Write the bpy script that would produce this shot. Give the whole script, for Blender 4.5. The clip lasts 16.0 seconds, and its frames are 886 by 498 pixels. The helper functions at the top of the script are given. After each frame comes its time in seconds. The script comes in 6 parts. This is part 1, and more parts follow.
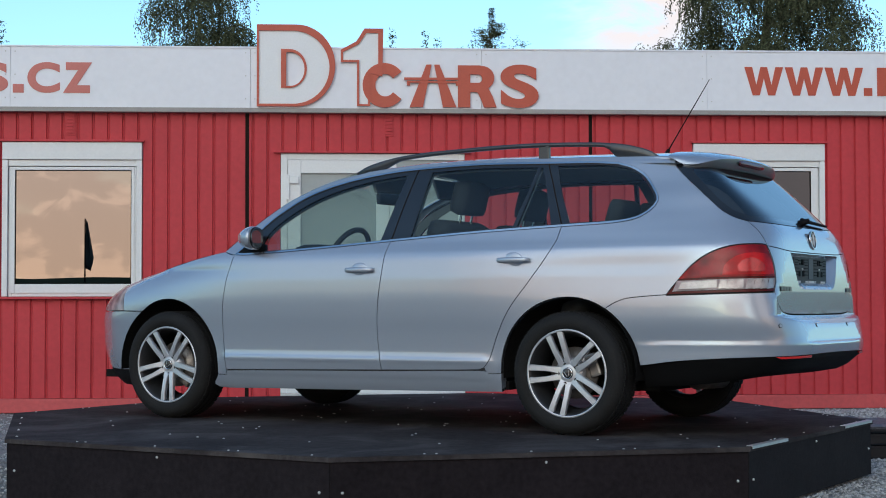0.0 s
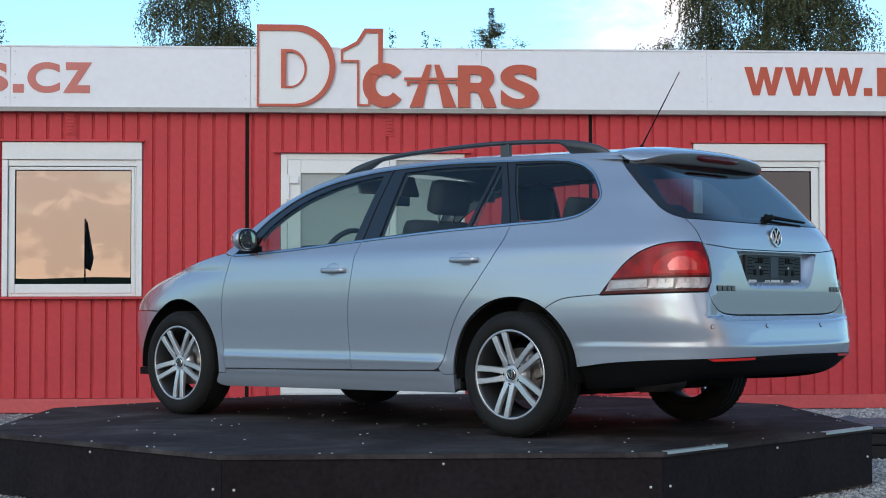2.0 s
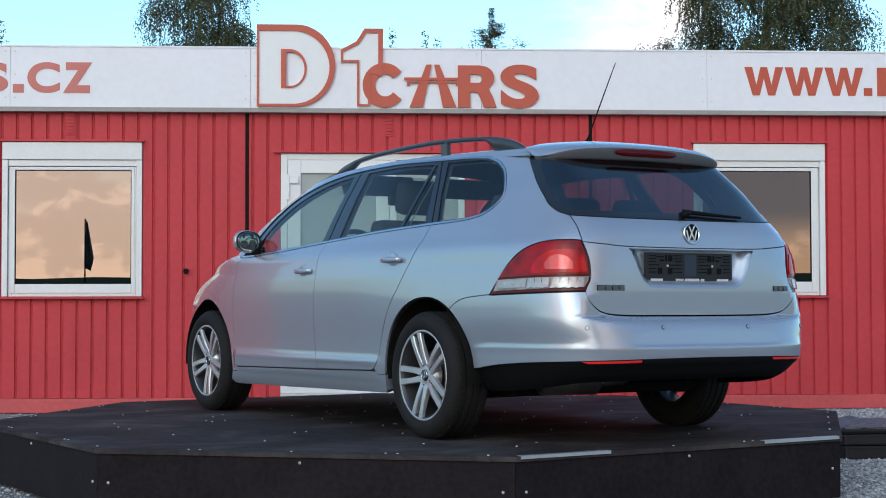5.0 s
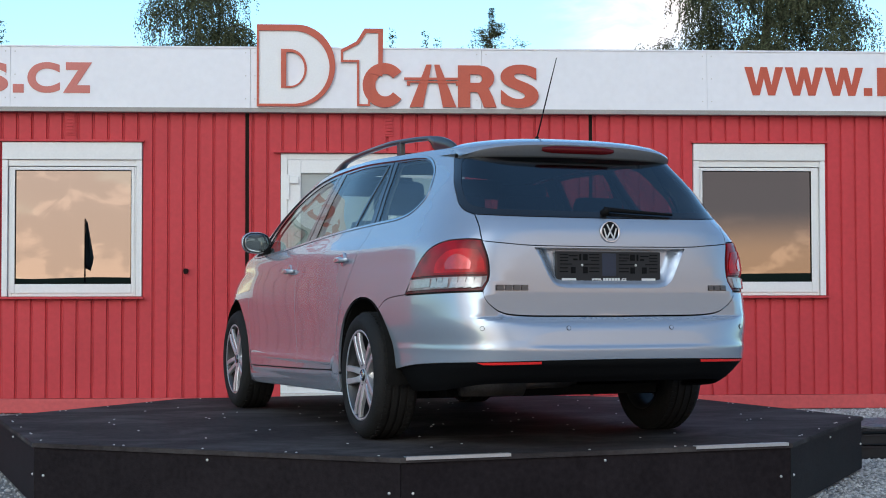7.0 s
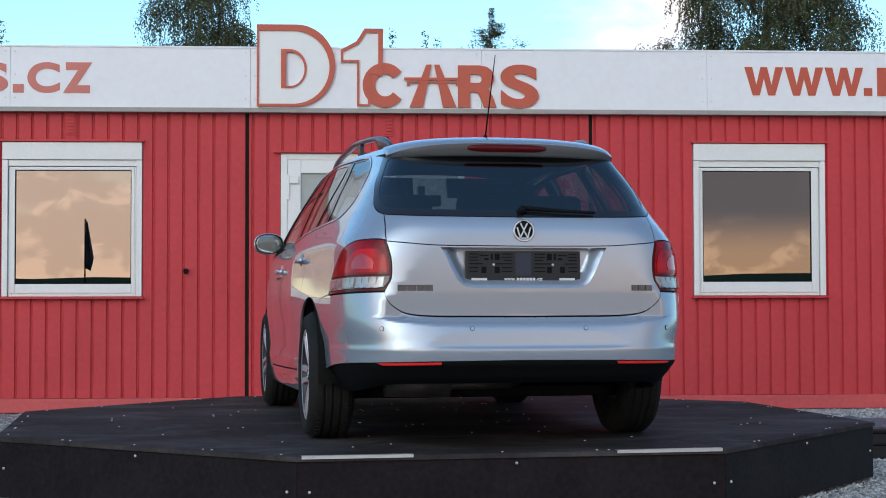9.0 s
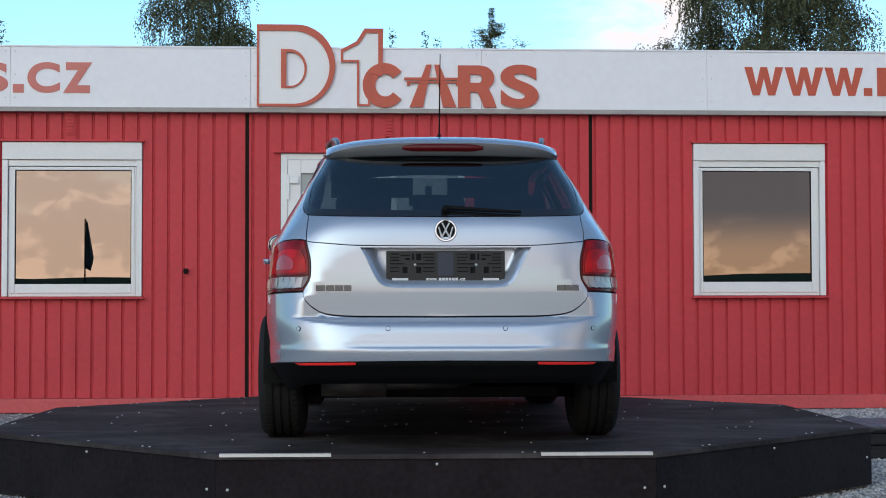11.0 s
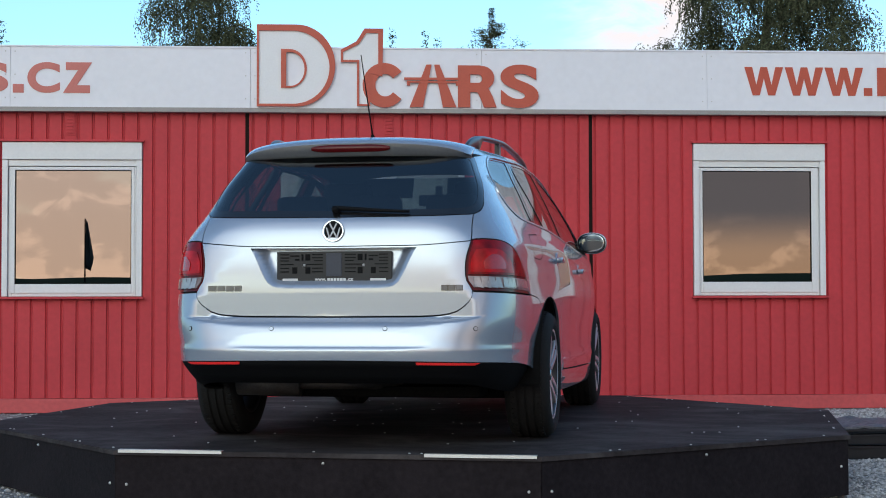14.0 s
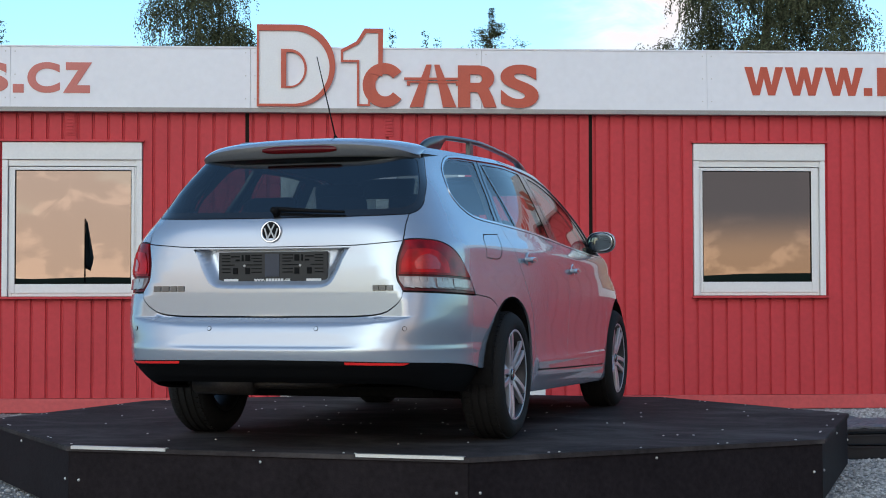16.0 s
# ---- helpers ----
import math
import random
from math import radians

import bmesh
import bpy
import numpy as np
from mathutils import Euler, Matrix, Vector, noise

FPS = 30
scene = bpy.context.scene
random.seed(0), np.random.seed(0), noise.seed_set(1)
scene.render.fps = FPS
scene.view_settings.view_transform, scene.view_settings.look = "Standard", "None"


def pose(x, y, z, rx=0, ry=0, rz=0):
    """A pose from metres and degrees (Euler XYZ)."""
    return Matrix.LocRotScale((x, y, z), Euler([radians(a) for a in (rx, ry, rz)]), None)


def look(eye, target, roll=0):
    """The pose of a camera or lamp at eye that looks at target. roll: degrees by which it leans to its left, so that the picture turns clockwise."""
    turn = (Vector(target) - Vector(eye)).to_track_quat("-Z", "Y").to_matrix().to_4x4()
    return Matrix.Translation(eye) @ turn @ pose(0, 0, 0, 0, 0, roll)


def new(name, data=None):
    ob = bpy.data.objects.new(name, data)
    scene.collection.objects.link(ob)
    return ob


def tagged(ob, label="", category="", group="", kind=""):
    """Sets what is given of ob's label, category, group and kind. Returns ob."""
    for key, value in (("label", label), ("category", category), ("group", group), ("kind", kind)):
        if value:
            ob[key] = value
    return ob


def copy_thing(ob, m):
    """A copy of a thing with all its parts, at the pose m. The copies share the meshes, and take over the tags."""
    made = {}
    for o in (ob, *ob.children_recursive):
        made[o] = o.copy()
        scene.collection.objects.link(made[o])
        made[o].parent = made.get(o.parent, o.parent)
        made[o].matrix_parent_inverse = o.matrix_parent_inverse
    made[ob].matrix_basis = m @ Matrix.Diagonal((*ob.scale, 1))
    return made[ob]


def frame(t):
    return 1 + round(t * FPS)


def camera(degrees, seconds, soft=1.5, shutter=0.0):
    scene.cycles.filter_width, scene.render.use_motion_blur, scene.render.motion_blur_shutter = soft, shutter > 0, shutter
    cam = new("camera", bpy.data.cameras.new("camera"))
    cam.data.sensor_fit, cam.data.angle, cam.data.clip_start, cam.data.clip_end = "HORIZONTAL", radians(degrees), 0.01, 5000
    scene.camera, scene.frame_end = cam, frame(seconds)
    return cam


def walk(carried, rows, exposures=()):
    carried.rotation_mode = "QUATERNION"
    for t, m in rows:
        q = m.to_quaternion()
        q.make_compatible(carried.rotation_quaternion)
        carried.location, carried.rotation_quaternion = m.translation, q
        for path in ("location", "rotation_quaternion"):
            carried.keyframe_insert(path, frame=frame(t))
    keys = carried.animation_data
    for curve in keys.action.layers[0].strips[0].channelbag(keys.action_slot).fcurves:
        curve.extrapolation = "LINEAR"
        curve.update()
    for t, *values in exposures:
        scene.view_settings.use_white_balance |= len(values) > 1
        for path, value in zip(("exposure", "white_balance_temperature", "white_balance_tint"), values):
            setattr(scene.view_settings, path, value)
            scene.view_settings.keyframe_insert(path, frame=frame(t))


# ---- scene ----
from mathutils.geometry import delaunay_2d_cdt

# ---- camera: a tripod shot, long lens ----
cam = camera(31.107, 16.0, soft=1.0)
EYE = Vector((0.0, -9.315, 0.912))
EXPOSURE = 0.01
GAIN = [(0.0, 0.08), (2.0, 0.26), (4.0, 0.38), (7.0, 0.38), (9.0, 0.27), (11.5, 0.14), (14.0, 0.13), (16.0, 0.18)]   # the clip's automatic exposure
YAW, PITCH = radians(0.640), radians(2.034)
AIM = EYE + 10 * Vector((math.sin(YAW) * math.cos(PITCH), math.cos(YAW) * math.cos(PITCH), math.sin(PITCH)))
VIEW = look(EYE, AIM, -0.122)
walk(cam, [(0.0, VIEW), (16.0, VIEW)], [(t_, EXPOSURE + e_, 6450, 15) for t_, e_ in GAIN])

# ---- light: evening sky with broken cloud, low veiled sun behind the camera ----
SKY_TINT = (1.20, 1.68, 1.78)
CLOUD_LOW, CLOUD_HIGH = (13.2, 8.3, 4.9, 1), (11.6, 10.7, 10.0, 1)
SUN_EL, SUN_AZ = 24.0, 200.0          # azimuth clockwise from +y
world = bpy.data.worlds.new("evening_sky")
scene.world = world
world.use_nodes = True


def node(tree, kind, x=0, y=0, **values):
    n = tree.nodes.new(kind)
    n.location = (x, y)
    for k, v in values.items():
        if k in n.inputs:
            n.inputs[k].default_value = v
    return n


def build_sky():
    t = world.node_tree
    t.nodes.clear()
    out = node(t, "ShaderNodeOutputWorld")
    bg = node(t, "ShaderNodeBackground")
    bg.inputs["Strength"].default_value = 0.12
    sky = node(t, "ShaderNodeTexSky")
    sky.sky_type = "NISHITA"
    sky.sun_disc = False
    sky.sun_elevation = radians(SUN_EL)
    sky.sun_rotation = radians(SUN_AZ)
    sky.air_density, sky.dust_density, sky.ozone_density = 1.0, 1.2, 1.6
    co = node(t, "ShaderNodeTexCoord")
    sep = node(t, "ShaderNodeSeparateXYZ")
    t.links.new(co.outputs["Generated"], sep.inputs[0])
    clear = node(t, "ShaderNodeVectorMath")
    clear.operation = "MULTIPLY"
    clear.inputs[1].default_value = SKY_TINT
    t.links.new(sky.outputs[0], clear.inputs[0])

    def clouds(scale, low, high, shift, stretch):
        mp = node(t, "ShaderNodeMapping")
        mp.inputs["Scale"].default_value = stretch
        mp.inputs["Location"].default_value = shift
        t.links.new(co.outputs["Generated"], mp.inputs["Vector"])
        nz = node(t, "ShaderNodeTexNoise", Scale=scale, Detail=7.0, Roughness=0.56, Distortion=0.35)
        t.links.new(mp.outputs[0], nz.inputs["Vector"])
        rm = node(t, "ShaderNodeMapRange")
        rm.interpolation_type = "SMOOTHSTEP"
        rm.inputs["From Min"].default_value, rm.inputs["From Max"].default_value = low, high
        t.links.new(nz.outputs["Fac"], rm.inputs["Value"])
        return rm.outputs[0]

    def blend(fac, a, b):
        mx = node(t, "ShaderNodeMix")
        mx.data_type = "RGBA"
        t.links.new(fac, mx.inputs["Factor"])
        t.links.new(a, mx.inputs["A"])
        t.links.new(b, mx.inputs["B"])
        return mx.outputs["Result"]

    # evening cloud: warm and lit low down, grey-white higher up, with grey bellies
    warm = node(t, "ShaderNodeValToRGB")
    warm.color_ramp.elements[0].position = 0.02
    warm.color_ramp.elements[0].color = CLOUD_LOW
    warm.color_ramp.elements[1].position = 0.24
    warm.color_ramp.elements[1].color = CLOUD_HIGH
    t.links.new(sep.outputs["Z"], warm.inputs[0])
    grey = node(t, "ShaderNodeVectorMath")
    grey.operation = "SCALE"
    grey.inputs["Scale"].default_value = 0.70
    t.links.new(warm.outputs["Color"], grey.inputs[0])
    body = blend(clouds(33, 0.50, 0.60, (3.1, 0.4, 0.2), (1, 1, 1.7)), grey.outputs[0], warm.outputs["Color"])
    # the bank of cloud lies over the sunset half of the sky, thin over the other
    side = node(t, "ShaderNodeMapRange")
    side.interpolation_type = "SMOOTHSTEP"
    side.inputs["From Min"].default_value, side.inputs["From Max"].default_value = -0.20, -0.60
    side.inputs["To Min"].default_value, side.inputs["To Max"].default_value = 0.0, 1.0
    t.links.new(sep.outputs["Y"], side.inputs["Value"])
    cover = clouds(2.6, 0.36, 0.56, (0.33, 0.1, 0.25), (1, 1, 2.4))
    both_ = node(t, "ShaderNodeMath")
    both_.operation = "MULTIPLY"
    t.links.new(cover, both_.inputs[0])
    t.links.new(side.outputs[0], both_.inputs[1])
    low_sky = node(t, "ShaderNodeMapRange")
    low_sky.interpolation_type = "SMOOTHSTEP"
    low_sky.inputs["From Min"].default_value, low_sky.inputs["From Max"].default_value = 0.60, 0.28
    t.links.new(sep.outputs["Z"], low_sky.inputs["Value"])
    bank = node(t, "ShaderNodeMath")
    bank.operation = "MULTIPLY"
    t.links.new(both_.outputs[0], bank.inputs[0])
    t.links.new(low_sky.outputs[0], bank.inputs[1])
    # a darker grey bank further round
    gx = node(t, "ShaderNodeValToRGB")
    gx.color_ramp.interpolation = "EASE"
    stops = gx.color_ramp.elements
    for k, (pos, v) in enumerate(((0.06, 0.0), (0.26, 1.0), (0.32, 1.0), (0.44, 0.1), (0.60, 0.1), (0.85, 1.0))):
        e = stops[k] if k < 2 else stops.new(pos)
        e.position, e.color = pos, (v, v, v, 1)
    t.links.new(sep.outputs["X"], gx.inputs[0])
    gz = node(t, "ShaderNodeMapRange")
    gz.interpolation_type = "SMOOTHSTEP"
    gz.inputs["From Min"].default_value, gz.inputs["From Max"].default_value = 0.030, 0.060
    t.links.new(sep.outputs["Z"], gz.inputs["Value"])
    gm = node(t, "ShaderNodeMath")
    gm.operation = "MULTIPLY"
    t.links.new(gx.outputs[0], gm.inputs[0])
    t.links.new(gz.outputs[0], gm.inputs[1])
    slate = node(t, "ShaderNodeRGB")
    slate.outputs[0].default_value = (2.7, 2.5, 2.5, 1)
    body = blend(gm.outputs[0], body, slate.outputs[0])
    both_ = node(t, "ShaderNodeMath")
    both_.operation = "MAXIMUM"
    wide = node(t, "ShaderNodeMath")
    wide.operation = "MULTIPLY"
    wide_x = node(t, "ShaderNodeMapRange")
    wide_x.interpolation_type = "SMOOTHSTEP"
    wide_x.inputs["From Min"].default_value, wide_x.inputs["From Max"].default_value = 0.06, 0.26
    t.links.new(sep.outputs["X"], wide_x.inputs["Value"])
    t.links.new(wide_x.outputs[0], wide.inputs[0])
    t.links.new(side.outputs[0], wide.inputs[1])
    capped = node(t, "ShaderNodeMath")
    capped.operation = "MULTIPLY"
    t.links.new(wide.outputs[0], capped.inputs[0])
    t.links.new(low_sky.outputs[0], capped.inputs[1])
    t.links.new(bank.outputs[0], both_.inputs[0])
    t.links.new(capped.outputs[0], both_.inputs[1])
    west = blend(both_.outputs[0], clear.outputs[0], body)
    # one white cloud over the roof and a thin veil
    d = node(t, "ShaderNodeVectorMath")
    d.operation = "DISTANCE"
    d.inputs[1].default_value = (0.130, 0.970, 0.196)
    t.links.new(co.outputs["Generated"], d.inputs[0])
    near = node(t, "ShaderNodeMapRange")
    near.inputs["From Min"].default_value, near.inputs["From Max"].default_value = 0.066, 0.0
    near.inputs["To Min"].default_value, near.inputs["To Max"].default_value = -0.35, 0.62
    t.links.new(d.outputs["Value"], near.inputs["Value"])
    puff = node(t, "ShaderNodeMath")
    puff.operation = "ADD"
    puff.use_clamp = True
    t.links.new(near.outputs[0], puff.inputs[0])
    t.links.new(clouds(16, 0.36, 0.66, (0.2, 0.0, 0.1), (1, 1, 2.2)), puff.inputs[1])
    gate = node(t, "ShaderNodeMath")
    gate.operation = "MULTIPLY"
    lim = node(t, "ShaderNodeMapRange")
    lim.interpolation_type = "SMOOTHSTEP"
    lim.inputs["From Min"].default_value, lim.inputs["From Max"].default_value = 0.070, 0.030
    t.links.new(d.outputs["Value"], lim.inputs["Value"])
    t.links.new(puff.outputs[0], gate.inputs[0])
    t.links.new(lim.outputs[0], gate.inputs[1])
    white = node(t, "ShaderNodeRGB")
    white.outputs[0].default_value = (7.4, 7.1, 7.0, 1)
    t.links.new(blend(gate.outputs[0], west, white.outputs[0]), bg.inputs["Color"])
    t.links.new(bg.outputs[0], out.inputs[0])


build_sky()
sun_data = bpy.data.lights.new("sun", "SUN")
sun_data.energy, sun_data.angle, sun_data.color = 0.50, radians(70), (1.0, 0.88, 0.78)
sun = new("sun", sun_data)
az, el = radians(SUN_AZ), radians(SUN_EL)
SUN_DIR = Vector((math.sin(az) * math.cos(el), math.cos(az) * math.cos(el), math.sin(el)))
sun.matrix_world = look(SUN_DIR * 40, (0, 0, 0))


# ---- materials ----
def mat(name, colour, rough=0.5, metal=0.0, vary=0.12, scale=6.0, bump=0.0, bump_scale=60.0, coat=0.0, spec=0.5, island=0.0, piece=0.0):
    m = bpy.data.materials.new(name)
    m.use_nodes = True
    t = m.node_tree
    b = t.nodes["Principled BSDF"]
    b.inputs["Roughness"].default_value = rough
    b.inputs["Metallic"].default_value = metal
    b.inputs["Coat Weight"].default_value = coat
    b.inputs["Coat Roughness"].default_value = 0.04
    b.inputs["Specular IOR Level"].default_value = spec
    co = node(t, "ShaderNodeTexCoord")
    big = node(t, "ShaderNodeTexNoise", Scale=scale, Detail=6.0, Roughness=0.6)
    fine = node(t, "ShaderNodeTexNoise", Scale=scale * 13, Detail=3.0)
    t.links.new(co.outputs["Object"], big.inputs["Vector"])
    t.links.new(co.outputs["Object"], fine.inputs["Vector"])
    add = node(t, "ShaderNodeMath")
    add.operation = "ADD"
    t.links.new(big.outputs["Fac"], add.inputs[0])
    t.links.new(fine.outputs["Fac"], add.inputs[1])
    rng = node(t, "ShaderNodeMapRange")
    rng.inputs["From Min"].default_value, rng.inputs["From Max"].default_value = 0.6, 1.4
    rng.inputs["To Min"].default_value, rng.inputs["To Max"].default_value = 1 - vary, 1 + vary
    t.links.new(add.outputs[0], rng.inputs["Value"])
    last = rng.outputs[0]
    if island or piece:
        src = node(t, "ShaderNodeNewGeometry") if island else node(t, "ShaderNodeObjectInfo")
        r2 = node(t, "ShaderNodeMapRange")
        amount = island or piece
        r2.inputs["To Min"].default_value, r2.inputs["To Max"].default_value = 1 - amount, 1 + amount
        t.links.new(src.outputs["Random Per Island" if island else "Random"], r2.inputs["Value"])
        mul = node(t, "ShaderNodeMath")
        mul.operation = "MULTIPLY"
        t.links.new(last, mul.inputs[0])
        t.links.new(r2.outputs[0], mul.inputs[1])
        last = mul.outputs[0]
    vm = node(t, "ShaderNodeVectorMath")
    vm.operation = "SCALE"
    vm.inputs[0].default_value = colour[:3]
    t.links.new(last, vm.inputs["Scale"])
    t.links.new(vm.outputs[0], b.inputs["Base Color"])
    if bump:
        bz = node(t, "ShaderNodeTexNoise", Scale=bump_scale, Detail=4.0)
        t.links.new(co.outputs["Object"], bz.inputs["Vector"])
        bp = node(t, "ShaderNodeBump", Strength=bump, Distance=0.01)
        t.links.new(bz.outputs["Fac"], bp.inputs["Height"])
        t.links.new(bp.outputs[0], b.inputs["Normal"])
    return m


def glass(name, tint, rough=0.0, mirror=0.0):
    """Thin glazing: clear pane that mirrors by Fresnel, tinted."""
    m = bpy.data.materials.new(name)
    m.use_nodes = True
    t = m.node_tree
    t.nodes.clear()
    out = node(t, "ShaderNodeOutputMaterial")
    fr = node(t, "ShaderNodeLayerWeight", Blend=0.5)
    rise = node(t, "ShaderNodeMath")
    rise.operation = "POWER"
    rise.inputs[1].default_value = 4.6
    t.links.new(fr.outputs["Facing"], rise.inputs[0])
    clear = node(t, "ShaderNodeBsdfTransparent")
    clear.inputs["Color"].default_value = (*tint, 1)
    gloss = node(t, "ShaderNodeBsdfGlossy", Roughness=rough)
    boost = node(t, "ShaderNodeMath")
    boost.operation = "MULTIPLY_ADD"
    boost.use_clamp = True
    boost.inputs[1].default_value = 0.95
    boost.inputs[2].default_value = 0.045 + mirror
    t.links.new(rise.outputs[0], boost.inputs[0])
    mx = node(t, "ShaderNodeMixShader")
    t.links.new(boost.outputs[0], mx.inputs[0])
    t.links.new(clear.outputs[0], mx.inputs[1])
    t.links.new(gloss.outputs[0], mx.inputs[2])
    t.links.new(mx.outputs[0], out.inputs[0])
    return m


M_RED = mat("red_cladding", (0.545, 0.051, 0.060), 0.5, spec=0.25, vary=0.12, scale=1.6, bump=0.03, bump_scale=9)
M_REDBEAM = mat("red_base_beam", (0.56, 0.078, 0.080), 0.5, vary=0.16, scale=2.2, bump=0.05, bump_scale=30)
M_FASCIA = mat("white_fascia", (0.80, 0.80, 0.835), 0.35, vary=0.04, scale=1.3)
M_TRIM = mat("grey_trim", (0.33, 0.31, 0.29), 0.5, vary=0.15, scale=5)
M_JOINT = mat("black_joint", (0.016, 0.011, 0.009), 0.8, spec=0.1)
M_PVC = mat("white_pvc", (0.76, 0.76, 0.75), 0.3, vary=0.05, scale=4)
M_SIGNRED = mat("sign_red", (0.52, 0.085, 0.045), 0.38, vary=0.08, scale=5)
M_SIGNFADED = mat("faded_sign_red", (0.58, 0.165, 0.135), 0.45, vary=0.08, scale=5)
M_SIGNWHITE = mat("sign_white", (0.80, 0.80, 0.80), 0.35, vary=0.04, scale=5)
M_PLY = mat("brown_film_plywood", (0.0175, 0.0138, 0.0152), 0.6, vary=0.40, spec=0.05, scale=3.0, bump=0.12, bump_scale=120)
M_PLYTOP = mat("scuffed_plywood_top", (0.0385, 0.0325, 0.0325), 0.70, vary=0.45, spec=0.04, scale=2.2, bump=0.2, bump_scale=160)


def dust_on(m, colour, stretch, low, high):
    """Streaks of pale dust rubbed over a surface."""
    t = m.node_tree
    b = t.nodes["Principled BSDF"]
    base = b.inputs["Base Color"].links[0].from_socket
    co = node(t, "ShaderNodeTexCoord")
    mp = node(t, "ShaderNodeMapping")
    mp.inputs["Scale"].default_value = stretch
    mp.inputs["Rotation"].default_value = (0, 0, 0.5)
    t.links.new(co.outputs["Object"], mp.inputs["Vector"])
    nz = node(t, "ShaderNodeTexNoise", Scale=1.0, Detail=8.0, Roughness=0.68, Distortion=0.6)
    t.links.new(mp.outputs[0], nz.inputs["Vector"])
    rm = node(t, "ShaderNodeMapRange")
    rm.interpolation_type = "SMOOTHSTEP"
    rm.inputs["From Min"].default_value, rm.inputs["From Max"].default_value = low, high
    rm.inputs["To Max"].default_value = 0.75
    t.links.new(nz.outputs["Fac"], rm.inputs["Value"])
    mx = node(t, "ShaderNodeMix")
    mx.data_type = "RGBA"
    mx.inputs["B"].default_value = (*colour, 1)
    t.links.new(rm.outputs[0], mx.inputs["Factor"])
    t.links.new(base, mx.inputs["A"])
    t.links.new(mx.outputs["Result"], b.inputs["Base Color"])


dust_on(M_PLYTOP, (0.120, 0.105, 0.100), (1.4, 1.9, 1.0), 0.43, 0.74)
M_ALU = mat("bare_aluminium", (0.66, 0.67, 0.67), 0.45, 1.0, vary=0.12, scale=20)
M_SCREW = mat("screw_zinc", (0.62, 0.60, 0.57), 0.5, 0.5, vary=0.05)
M_GRAVEL = mat("gravel", (0.22, 0.212, 0.205), 0.9, vary=0.35, scale=9, bump=0.9, bump_scale=55)
M_STONE = mat("gravel_stone", (0.33, 0.32, 0.31), 0.85, vary=0.2, scale=20, island=0.5)
M_BARK = mat("bark", (0.10, 0.085, 0.07), 0.9, vary=0.4, scale=8, bump=0.6, bump_scale=30)
M_LEAF = mat("leaf", (0.082, 0.092, 0.046), 0.75, vary=0.3, scale=3, island=0.45, spec=0.2)
M_TARP = mat("black_plastic", (0.012, 0.014, 0.017), 0.3, vary=0.3, scale=6, bump=0.15, bump_scale=12)
M_ROOFFELT = mat("roof_felt", (0.12, 0.12, 0.12), 0.9)
M_DARK = mat("dark_room", (0.05, 0.05, 0.05), 0.9)
G_WINDOW = glass("mirrored_window_glass", (0.10, 0.10, 0.10), 0.0, 0.29)
G_DOOR = mat("frosted_door_panel", (0.34, 0.37, 0.37), 0.25, vary=0.05, scale=2)


# ---- mesh helpers ----
def obj_from(name, bm, material, smooth=False):
    me = bpy.data.meshes.new(name)
    bm.to_mesh(me)
    bm.free()
    for m in (material if isinstance(material, (list, tuple)) else [material]):
        me.materials.append(m)
    if smooth:
        me.polygons.foreach_set("use_smooth", [True] * len(me.polygons))
    return new(name, me)


def part(name, bm, material, parent, label="", smooth=False):
    ob = obj_from(name, bm, material, smooth)
    ob.parent = parent
    if label:
        tagged(ob, label)
    return ob


def box(bm, x0, x1, y0, y1, z0, z1, bevel=0.0):
    m = Matrix.LocRotScale(((x0 + x1) / 2, (y0 + y1) / 2, (z0 + z1) / 2), None, (abs(x1 - x0), abs(y1 - y0), abs(z1 - z0)))
    r = bmesh.ops.create_cube(bm, size=1.0, matrix=m)
    if bevel:
        es = list({e for v in r["verts"] for e in v.link_edges})
        bmesh.ops.bevel(bm, geom=es, offset=bevel, segments=2, affect="EDGES", profile=0.6)
    return bm


def boxbm(*a, **k):
    return box(bmesh.new(), *a, **k)


def cyl(bm, p0, p1, r0, r1=None, seg=16, caps=True):
    p0, p1 = Vector(p0), Vector(p1)
    d = p1 - p0
    m = Matrix.Translation((p0 + p1) / 2) @ d.to_track_quat("Z", "Y").to_matrix().to_4x4()
    bmesh.ops.create_cone(bm, cap_ends=caps, segments=seg, radius1=r0, radius2=r0 if r1 is None else r1, depth=d.length, matrix=m)
    return bm


def empty(name, m=None):
    e = new(name)
    e.empty_display_size = 0.2
    if m is not None:
        e.matrix_basis = m
    return e


# ---- ground ----
def knot(i, j):
    """Height at a grid point: gentle rolls, and a fall of a few centimetres from the cabins to the yard."""
    return 0.012 * noise.noise(Vector((i * 0.7, j * 0.7, 0))) - 0.006 - 0.045 * min(1.0, max(0.0, (4.0 - j) / 3.0))


def ground_z(x, y):
    """Height of the yard, which rolls gently between points a metre apart."""
    i, j = math.floor(x), math.floor(y)
    u, v = x - i, y - j
    return (knot(i, j) * (1 - u) + knot(i + 1, j) * u) * (1 - v) + (knot(i, j + 1) * (1 - u) + knot(i + 1, j + 1) * u) * v


